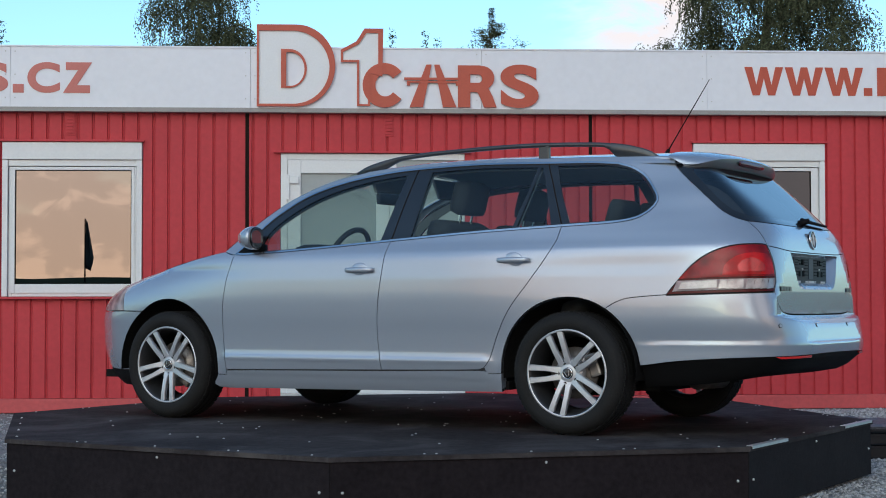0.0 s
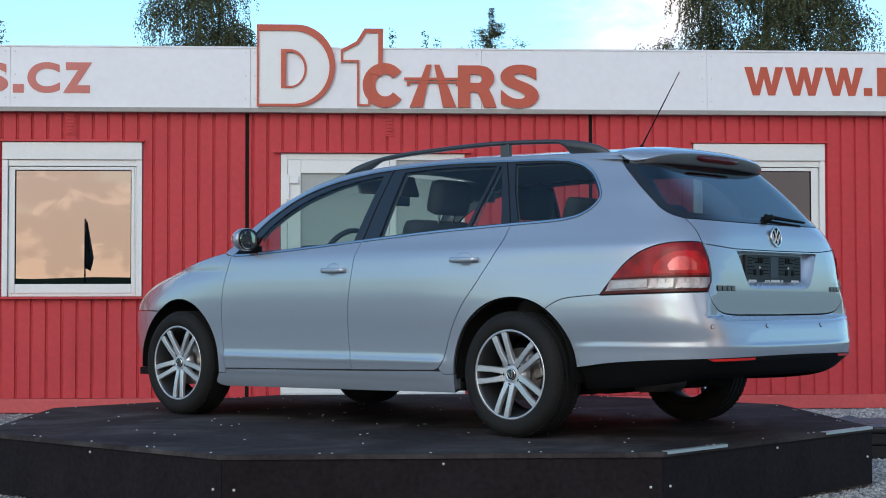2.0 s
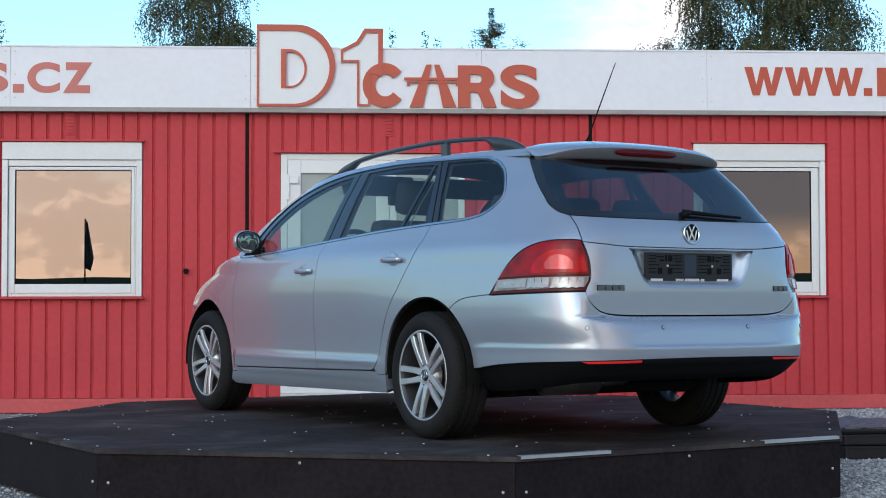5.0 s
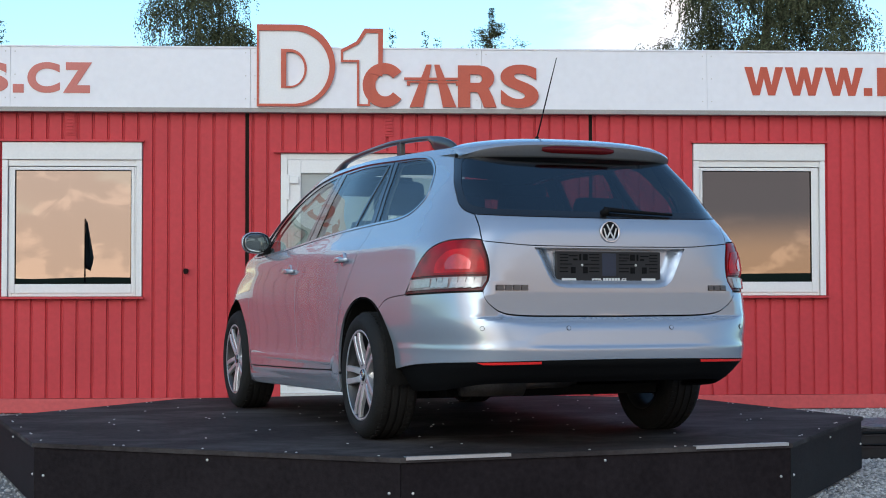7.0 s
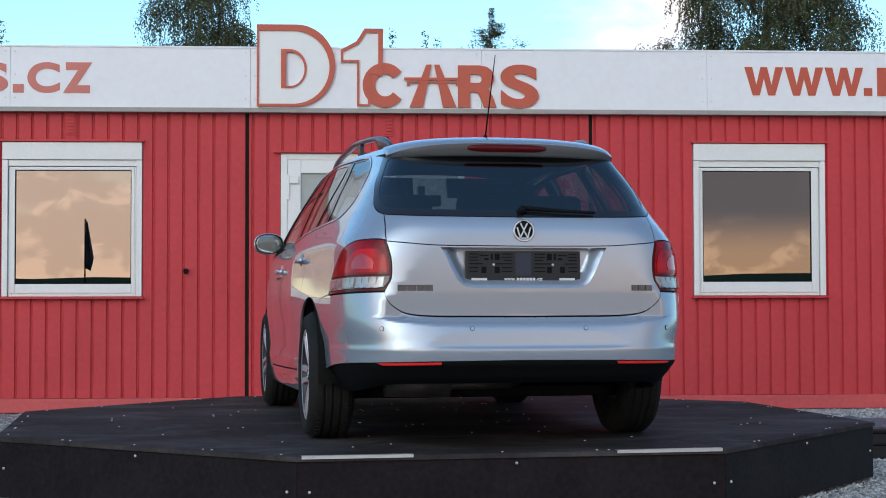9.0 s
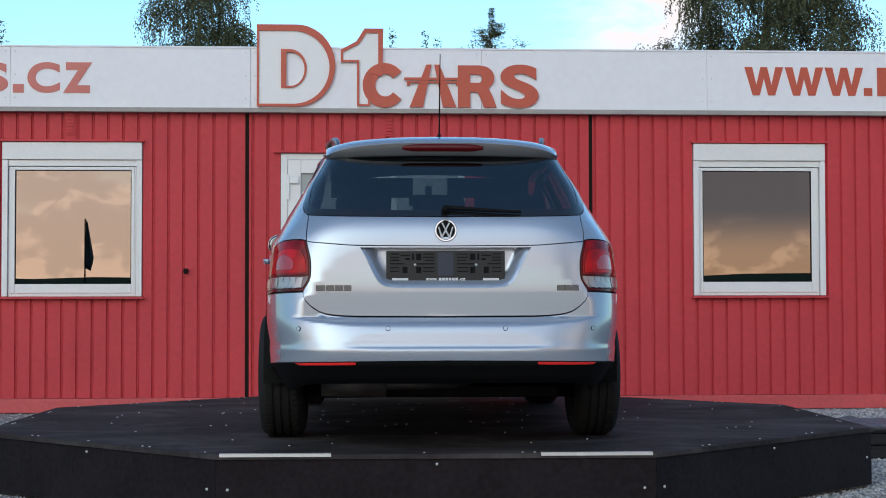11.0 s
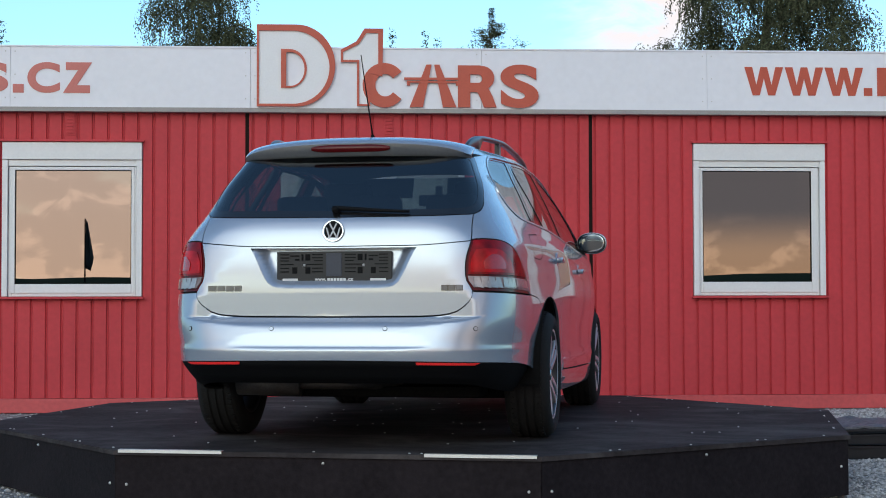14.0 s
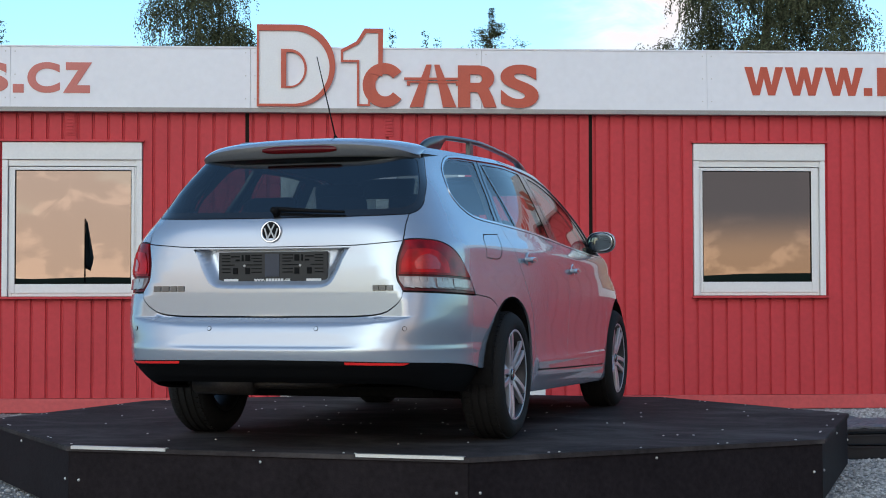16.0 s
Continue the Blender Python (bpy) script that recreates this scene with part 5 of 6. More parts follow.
sheet("rear_window_frit", [panel_data(gr, [inner_gr], step=(0.035, 0.02), flange=0.008)], M_BLACKGLOSS, tailgate, "gloss black edge of the rear window")
rear_glass = sheet("rear_window", [panel_data(shrink(inner_gr, -0.004), step=(0.035, 0.02), out=-0.0015, flange=0)], G_REAR, tailgate, "dark tinted rear window")
rear_glass.visible_shadow = False

LAMP = outline(LAMP_OUT, SHUT[2:], [(-2.262, 0.712), (-1.795, 0.697)])
SPLIT = [(-1.845, 0.768), (-2.054, 0.776), (-2.277, 0.780)]
LAMP_RED = outline([(-1.845, 0.768), (-1.853, 0.778), (-1.916, 0.843), (-1.994, 0.900), (-2.087, 0.933), (-2.197, 0.941), (-2.242, 0.936)], [(-2.242, 0.936), (-2.268, 0.860), (-2.277, 0.780)], rev(SPLIT))
LAMP_CLEAR = outline([(-1.845, 0.766), (-2.054, 0.774), (-2.276, 0.778)], [(-2.276, 0.778), (-2.274, 0.755), (-2.258, 0.724)], [(-2.258, 0.724), (-1.822, 0.709)], [(-1.822, 0.709), (-1.845, 0.766)])
CELLS = [outline([(a, z0), (b_, z1)], [(b_, z1), (b_ + 0.002, 0.729)], [(b_ + 0.002, 0.729), (a + 0.014, 0.722)], [(a + 0.014, 0.722), (a, z0)])
         for a, b_, z0, z1 in ((-1.868, -2.020, 0.758, 0.765), (-2.034, -2.060, 0.766, 0.767), (-2.066, -2.092, 0.767, 0.768), (-2.098, -2.124, 0.768, 0.769),
                               (-2.142, -2.166, 0.768, 0.770), (-2.172, -2.198, 0.769, 0.771), (-2.204, -2.228, 0.770, 0.771), (-2.234, -2.256, 0.770, 0.771))]
BOWL = outline([(-2.040, 0.790), (-2.050, 0.835), (-2.085, 0.872), (-2.130, 0.892), (-2.190, 0.896), (-2.236, 0.890)], [(-2.236, 0.890), (-2.258, 0.845), (-2.264, 0.793)], [(-2.264, 0.793), (-2.040, 0.790)])
BOWL_CORE = outline([(-2.108, 0.806), (-2.100, 0.830), (-2.120, 0.858), (-2.155, 0.872), (-2.190, 0.862), (-2.215, 0.835), (-2.212, 0.806)], [(-2.212, 0.806), (-2.108, 0.806)])
for flip in (False, True):
    f = mirror if flip else (lambda q: q)
    lamp = empty("tail_lamp")
    lamp.parent = car
    tagged(lamp, "wrap-round red tail lamp with clear lower band")
    sheet("housing", [panel_data(f(shrink(LAMP, GAP)), step=(0.025, 0.015), out=-0.004, flange=0.014)], M_BRAKELAMP, lamp)
    sheet("red_lens", [panel_data(f(shrink(LAMP_RED, 0.005)), step=(0.02, 0.012), out=0.002, flange=0.008)], M_LAMPRED, lamp, "red ribbed lens")
    sheet("clear_lens", [panel_data(f(shrink(LAMP_CLEAR, 0.003)), step=(0.02, 0.012), out=0.002, flange=0.008)], M_LAMPCLEAR, lamp, "clear lens")
    for cell in CELLS:
        sheet("lamp_cell", [panel_data(f(cell), step=(0.02, 0.012), out=0.006, flange=0.003)], M_LAMPCELL, lamp, "pale reflector cell")
    sheet("reflector_bowl", [panel_data(f(BOWL), step=(0.02, 0.012), out=0.006, flange=0.003)], M_LAMPBOWL, lamp, "bright red reflector bowl")
    sheet("bowl_core", [panel_data(f(BOWL_CORE), step=(0.016, 0.010), out=0.009, flange=0.003)], M_LAMPCORE, lamp, "bright faceted bulb reflector")

arc_end = arch_arc(-1.289, 122.7, 172)
BUMPER = tail([(S_MID, 0.5965), (-2.6, 0.5975), (-2.42, 0.5995), (-2.338, 0.6095), (-2.302, 0.632), (-2.276, 0.668), (-2.264, 0.707)], [(-2.264, 0.707), (-1.795, 0.693)], rev(BUMP_TOP), [(-1.490, 0.630), arc_end[0]], arc_end,
              [arc_end[-1], (-1.66, 0.352), (-1.85, 0.376), (-2.09, 0.393), (-2.42, 0.404), (S_MID, 0.408)])
sheet("rear_bumper", [panel_data(shrink(BUMPER, GAP), step=(0.03, 0.008))], M_PAINT, car)
VALANCE = tail([(S_MID, 0.408), (-2.42, 0.404), (-2.09, 0.393), (-1.85, 0.376), (-1.66, 0.352)], [(-1.66, 0.352), (-1.655, 0.225)], [(-1.655, 0.225), (-1.9, 0.235), (-2.2, 0.250), (-2.5, 0.255), (S_MID, 0.255)])
sheet("rear_valance", [panel_data(shrink(VALANCE, 0.001), step=(0.035, 0.015), out=lambda s, z: -0.006 - 0.50 * np.maximum(0, 0.385 - z), flange=0.015)], M_BLACKPL, car, "black textured lower bumper")
for flip in (False, True):
    f = mirror if flip else (lambda q: q)
    lp = outline([(-2.250, 0.3985), (-2.485, 0.4025)], [(-2.485, 0.4025), (-2.483, 0.392)], [(-2.483, 0.392), (-2.272, 0.389)], [(-2.272, 0.389), (-2.250, 0.3985)])
    sheet("reflector", [panel_data(f(lp), out=0.002, flange=0.006)], M_REFLECT, car, "red strip reflector")
    for s in (-2.270, -2.600):
        ss = 2 * S_MID - s if flip else s
        p = on_body(np.array([ss]), np.array([0.547]))[0]
        n = normals_at(np.array([ss]), np.array([0.547]))[0]
        b = cyl(bmesh.new(), Vector(p) - Vector(n) * 0.01, Vector(p) + Vector(n) * 0.0022, 0.0115, 0.0105, 20)
        so = part("parking_sensor", b, M_JOINT, car, "round parking sensor")
        part("sensor_face", cyl(bmesh.new(), Vector(p), Vector(p) + Vector(n) * 0.0032, 0.009, 0.0085, 20), M_PAINT, so)

# plate holder in the recess
plate = empty("plate_holder")
plate.parent = car
tagged(plate, "empty black plate holder with embossed bars")
PX = -2.246


def plate_box(name, y0, y1, z0, z1, d, material, parent, bevel=0.0):
    return part(name, boxbm(PX - d, PX + 0.006, y0, y1, z0, z1, bevel=bevel), material, parent)


base = plate_box("holder", -0.262, 0.262, 0.752, 0.888, 0.010, M_PLATE, plate, 0.004)
plate_box("centre_field", -0.035, 0.035, 0.778, 0.880, 0.0125, M_PLATEMID, plate, 0.001)
rng = random.Random(3)
for sgn in (-1, 1):
    for (a, b, c, d) in ((0.05, 0.10, 0.872, 0.876), (0.05, 0.10, 0.858, 0.862), (0.05, 0.09, 0.845, 0.849), (0.05, 0.125, 0.829, 0.833), (0.05, 0.10, 0.812, 0.816), (0.05, 0.10, 0.796, 0.800), (0.108, 0.13, 0.848, 0.876),
                         (0.108, 0.13, 0.790, 0.818), (0.14, 0.148, 0.848, 0.876), (0.158, 0.20, 0.866, 0.871), (0.158, 0.178, 0.848, 0.856), (0.185, 0.245, 0.829, 0.833), (0.205, 0.245, 0.872, 0.876), (0.205, 0.245, 0.858, 0.862),
                         (0.205, 0.245, 0.845, 0.849), (0.168, 0.19, 0.790, 0.818), (0.205, 0.245, 0.812, 0.816), (0.205, 0.245, 0.796, 0.800)):
        y0, y1 = sorted((sgn * a, sgn * b))
        plate_box("embossed_bar", y0, y1, c, d, 0.0135, M_BLACKPL, base)
    s = bmesh.new()
    bmesh.ops.create_uvsphere(s, u_segments=8, v_segments=6, radius=0.006, matrix=Matrix.Translation((PX - 0.011, sgn * 0.135, 0.827)))
    part("screw", s, M_SCREW, base)


def plate_text(body, y0, y1, z0, z1):
    """Small pale print on the holder, read from behind the car."""
    me = glyph(body, 0.0, y0 - y1, z0, z1, 0.012)
    for v in me.vertices:
        v.co = (PX - 0.0112 + 0.1 * (v.co.y + 0.0765), y0 - v.co.x, v.co.z)
    bm = bmesh.new()
    bm.from_mesh(me)
    bpy.data.meshes.remove(me)
    bmesh.ops.recalc_face_normals(bm, faces=bm.faces[:])
    part("print", bm, M_PALE, base, "small pale web address print")


plate_text("www.", 0.088, 0.036, 0.7575, 0.768)
plate_text(".cz", -0.058, -0.088, 0.7575, 0.768)
for k in range(6):
    plate_box("print_bar", 0.030 - 0.0145 * k - 0.0115, 0.030 - 0.0145 * k, 0.7575, 0.7690, 0.0118, M_PALE, base)
for y0, y1, z0, z1 in ((0.165, 0.235, 0.758, 0.768), (-0.235, -0.165, 0.758, 0.768)):
    plate_box("print_bar", y0, y1, z0, z1, 0.0118, M_PALE, base)

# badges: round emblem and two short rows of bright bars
def ring_bm(c, n, r0, r1, depth, seg=36):
    """A flat ring with its face towards n."""
    m = Matrix.Translation(c) @ Vector(n).to_track_quat("Z", "Y").to_matrix().to_4x4()
    bm = bmesh.new()
    prof = [(r1, 0.0), (r1, depth * 0.6), ((r0 * 0.25 + r1 * 0.75), depth), ((r0 * 0.75 + r1 * 0.25), depth), (r0, depth * 0.6), (r0, 0.0)]
    rows = [[bm.verts.new(m @ Vector((r * math.cos(2 * math.pi * i / seg), r * math.sin(2 * math.pi * i / seg), d))) for r, d in prof] for i in range(seg)]
    for i in range(seg):
        a, b = rows[i], rows[(i + 1) % seg]
        for k in range(len(prof) - 1):
            bm.faces.new((a[k], b[k], b[k + 1], a[k + 1]))
    bmesh.ops.recalc_face_normals(bm, faces=bm.faces[:])
    return bm


bc = Vector((REAR(0.977).item() - 0.001, 0, 0.977))
emblem = part("emblem", cyl(bmesh.new(), bc + Vector((0.006, 0, 0)), bc - Vector((0.005, 0, 0)), 0.046, seg=32), M_BLACKPL, car, "round chrome emblem on black")
part("emblem_ring", ring_bm(bc - Vector((0.003, 0, 0)), (-1, 0, 0.12), 0.040, 0.050, 0.007), M_CHROME, emblem)
for dy in (-1, 1):
    for (y0, z0, y1, z1) in ((0.031, 0.016, 0.017, -0.030), (0.017, -0.030, 0.0, 0.002), (0.016, 0.034, 0.0, 0.004)):
        a, b = bc + Vector((-0.006, dy * y0, z0)), bc + Vector((-0.006, dy * y1, z1))
        part("emblem_stroke", cyl(bmesh.new(), a, b, 0.0036, seg=6), M_PALE, emblem)
for s0, s1, n, nm in ((-2.306, -2.428, 4, "script_bar"), (2 * S_MID + 2.296, 2 * S_MID + 2.366, 3, "script_bar")):
    for k in range(n):
        a = s0 + (s1 - s0) * k / n
        b = s0 + (s1 - s0) * (k + 0.80) / n
        lp = outline([(a, 0.735), (b, 0.735)], [(b, 0.735), (b, 0.714)], [(b, 0.714), (a, 0.714)], [(a, 0.714), (a, 0.735)])
        bar_ob = sheet(nm, [panel_data(lp, out=0.005, flange=0.004)], M_SCRIPT, car, "short chrome script bar")
        sheet("bar_shadow_edge", [panel_data(shrink(lp, -0.0025), out=0.0012, flange=0)], M_BLACKGLOSS, bar_ob)

# roof skin
def roof_z(x, y, ye):
    return float(ROOF(x)) - 0.052 * (abs(y) / ye) ** 2.5


def grid_sheet(name, rows, material, parent, label="", flip=False):
    bm = bmesh.new()
    vs = [[bm.verts.new(p) for p in r] for r in rows]
    for i in range(len(vs) - 1):
        for j in range(len(vs[0]) - 1):
            q = (vs[i][j], vs[i + 1][j], vs[i + 1][j + 1], vs[i][j + 1])
            bm.faces.new(q if not flip else tuple(reversed(q)))
    bmesh.ops.recalc_face_normals(bm, faces=bm.faces[:])
    ob = part(name, bm, material, parent, label, True)
    return ob


rows = []
for i in range(41):
    x = 0.06 - (0.06 + 1.762) * i / 40
    ye = float(half_width(max(x, -1.74), float(ROOF(max(x, -1.74))) - 0.052)) - 0.001
    rows.append([(x - (0.05 * (1 - (j / 12) ** 2) * -1 if i == 0 else 0), ye * j / 12, roof_z(x, ye * j / 12, ye)) for j in range(-12, 13)])
roof = grid_sheet("roof", rows, M_PAINT, car)
sol = roof.modifiers.new("thickness", "SOLIDIFY")
sol.thickness, sol.offset = 0.018, -1
# spoiler: wing that carries the roof line back over the rear window
rows = []
for j in range(-24, 25):
    t = math.sin(math.pi / 2 * j / 24)
    y = 0.546 * t
    bow = 0.150 * (1 - max(0.0, 1 - abs(t) ** 6) ** 0.45)
    drop = 0.040 * abs(t) ** 2.5 + 0.016 * abs(t) ** 10
    zb = 1.340 - 0.012 * t * t
    prof = [(px, float(ROOF(px)) - drop + dz) for px, dz in ((-1.70, 0.003), (-1.80, 0.004), (-1.87, 0.003), (-1.915, 0.001), (-1.936, -0.003), (-1.942, -0.009))]
    prof += [(-1.941, max(zb + 0.022, 1.385 - drop)), (-1.934, zb + 0.008), (-1.929, zb + 0.001), (-1.90, zb), (-1.86, zb - 0.004), (-1.80, zb - 0.004)]
    rows.append([(px + bow * min(1, max(0, (-1.70 - px) / 0.2)), y, z) for px, z in prof])
spoiler = grid_sheet("roof_spoiler", [r[:6] for r in rows], M_PAINT, car, "silver roof spoiler over the rear window")
# rear face and underside are coloured darker than the top to paint their shade
grid_sheet("spoiler_face", [r[5:] for r in rows], M_SPOILERSHADE, spoiler, "rear face and underside with shade painted in as dark grey")
rows = []
for j in range(-12, 13):
    y = 0.187 * j / 12
    e = 1 - abs(j / 12) ** 6 * 0.6
    zc = 1.379 - 0.040 * abs(y / 0.556) ** 2.5
    rows.append([(-1.934, y, zc + 0.0165 * e), (-1.9475, y, zc + 0.013 * e), (-1.9455, y, zc - 0.018 * e), (-1.930, y, zc - 0.0215 * e)])
grid_sheet("high_brake_lamp", rows, M_BRAKELAMP, car, "dark red high brake lamp")

# bonnet and windscreen
def top_z(x, y):
    lo, hi = 0.55, 1.0
    for _ in range(30):
        m = (lo + hi) / 2
        if abs(y) < float(half_width(x, m)):
            lo = m
        else:
            hi = m
    return lo


cut = pchip([p[0] for p in HOOD_CUT] + [2.02], [p[1] for p in HOOD_CUT] + [0.735])
rows = []
for i in range(20):
    x = 0.94 + (2.03 - 0.94) * i / 19
    yc = float(half_width(x, cut(x))) - 0.004
    if x > 1.75:
        yc = min(yc, 0.66 - (x - 1.75) * 0.9)
    rows.append([(x, yc * j / 10, min(top_z(x, yc * j / 10) - 0.006, float(cut(x)) + 0.030 * (1 - (j / 10) ** 2) + 0.004)) for j in range(-10, 11)])
grid_sheet("bonnet", rows, M_PAINT, car)
rows = []
for i in range(14):
    z = 0.965 + (1.405 - 0.965) * i / 13
    r = []
    xa = float(np.interp(z, [0.955, 0.985, 1.085, 1.165, 1.245, 1.308, 1.352, 1.40], [0.88, 0.85, 0.74, 0.639, 0.528, 0.387, 0.242, 0.06])) + 0.012
    ya = float(half_width(xa, z)) - 0.002
    for j in range(-12, 13):
        y = ya * j / 12
        r.append((xa + 0.12 * (1 - abs(j / 12) ** 2.2), y, z))
    rows.append(r)
ws = grid_sheet("windscreen", rows, G_SIDE, car, "clear windscreen")
ws.visible_shadow = False
# nose: bumper, lamps
S_NOSE = S_FRONT + FAN * math.pi / 2
for nm, mtl, lp, lab in (("front_bumper", M_PAINT, outline([(1.70, 0.616), (1.575, 0.614)], rev(arch_arc(1.289, 6, 53)), [arch_arc(1.289, 6, 53)[0], (1.668, 0.270)], [(1.668, 0.270), (S_NOSE, 0.285)], [(S_NOSE, 0.285), (S_NOSE, 0.605)], [(S_NOSE, 0.605), (1.70, 0.616)]), ""),
                         ("front_lip", M_BLACKPL, outline([(1.668, 0.266), (1.66, 0.175)], [(1.66, 0.175), (S_NOSE, 0.18)], [(S_NOSE, 0.18), (S_NOSE, 0.281)], [(S_NOSE, 0.281), (1.668, 0.266)]), "black lower lip"),
                         ("headlamp", M_LAMPCLEAR, outline([(1.703, 0.622), (1.725, 0.70), (1.755, 0.78)], [(1.755, 0.78), (1.95, 0.765), (2.12, 0.735)], [(2.12, 0.735), (2.15, 0.622)], [(2.15, 0.622), (1.703, 0.622)]), "clear headlamp"),
                         ("grille", M_BLACKPL, outline([(2.153, 0.625), (2.124, 0.728)], [(2.124, 0.728), (S_NOSE, 0.725)], [(S_NOSE, 0.725), (S_NOSE, 0.610)], [(S_NOSE, 0.610), (2.153, 0.625)]), "black radiator grille")):
    pr = panel_data(lp, step=(0.04, 0.02), flange=0.03)
    P2 = [np.array((p[0], -p[1], p[2])) for p in pr[0]]
    N2 = [np.array((n[0], -n[1], n[2])) for n in pr[1]]
    F2 = [tuple(reversed(f)) for f in pr[2]]
    if nm == "headlamp":
        sheet(nm, [pr], mtl, car, lab)
        sheet(nm, [(P2, N2, F2)], mtl, car, lab)
    else:
        sheet(nm, [pr, (P2, N2, F2)], mtl, car, lab)

# inner shell behind the panel gaps, floor, wheel housings
SHELL = outline([(1.62, 0.60), (1.45, 0.80), (0.9, 0.90), (-0.2, 0.965), (-1.2, 1.015), (-1.9, 0.99), (-2.22, 1.0)], [(-2.22, 1.0), (-2.30, 0.60)], [(-2.30, 0.60), (-2.30, 0.42)], [(-2.30, 0.42), (-1.68, 0.36)], rev(arch_arc(-1.289, 0, 172)),
                [(-0.917, 0.30), (-0.917, 0.21)], [(-0.917, 0.21), (0.917, 0.20)], [(0.917, 0.20), (0.917, 0.30)], rev(arch_arc(1.289, 50, 180)), [arch_arc(1.289, 50, 180)[0], (1.62, 0.60)])
for f in ((lambda q: q), mirror):
    d = panel_data(f(SHELL), step=(0.06, 0.04), out=-0.026, flange=0)
    sheet("inner_shell", [d], M_INNER, car, "dark inner body shell")
b = bmesh.new()
for x0, x1, w in ((0.90, -0.93, 0.80), (1.66, 2.0, 0.60), (0.90, 1.66, 0.58), (-0.93, -1.66, 0.56)):
    box(b, min(x0, x1), max(x0, x1), -w, w, 0.215, 0.26)
box(b, -2.12, -1.66, -0.52, 0.52, 0.320, 0.35)
part("floor_pan", b, M_UNDER, car, "dark underbody")
for x in (1.289, -1.289):
    for sg in (1, -1):
        bm = bmesh.new()
        rr = []
        for i in range(25):
            a = radians(-6 + 192 * i / 24)
            rr.append([bm.verts.new((x + 0.366 * math.cos(a), sg * y, 0.316 + 0.366 * math.sin(a))) for y in (0.845, 0.55)])
        for i in range(24):
            bm.faces.new((rr[i][0], rr[i + 1][0], rr[i + 1][1], rr[i][1]))
        bm.faces.new([r[1] for r in rr])
        part("wheel_housing", bm, M_UNDER, car, "", True)
b = bmesh.new()
cyl(b, (-1.86, 0.26, 0.285), (-1.86, 0.56, 0.290), 0.062, 0.062, 20)
cyl(b, (-1.86, 0.27, 0.28), (-1.62, -0.12, 0.27), 0.024, seg=12)
cyl(b, (-1.62, -0.12, 0.27), (-0.6, -0.1, 0.24), 0.024, seg=12)
part("exhaust", b, M_EXHAUST, car, "dull steel silencer and pipe", True)
b = box(bmesh.new(), -1.42, -1.20, -0.70, 0.70, 0.195, 0.28, 0.02)
cyl(b, (-1.289, -0.7, 0.30), (-1.289, 0.7, 0.30), 0.045, seg=14)
part("rear_axle", b, M_UNDER, car)
b = bmesh.new()
cyl(b, (-1.72, -0.30, 0.310), (-1.72, -0.30, 0.40), 0.24, 0.28, 28)
part("spare_wheel_well", b, M_UNDER, car, "", True)


# wheels
def lathe(prof, seg, y0=0.0, mats=1):
    """A body of revolution about the y axis from (radius, y) pairs."""
    bm = bmesh.new()
    rows_ = [[bm.verts.new((r * math.cos(2 * math.pi * i / seg), y, r * math.sin(2 * math.pi * i / seg))) for r, y in prof] for i in range(seg)]
    for i in range(seg):
        a, b_ = rows_[i], rows_[(i + 1) % seg]
        for k in range(len(prof) - 1):
            bm.faces.new((a[k], a[k + 1], b_[k + 1], b_[k]))
    bmesh.ops.recalc_face_normals(bm, faces=bm.faces[:])
    return bm


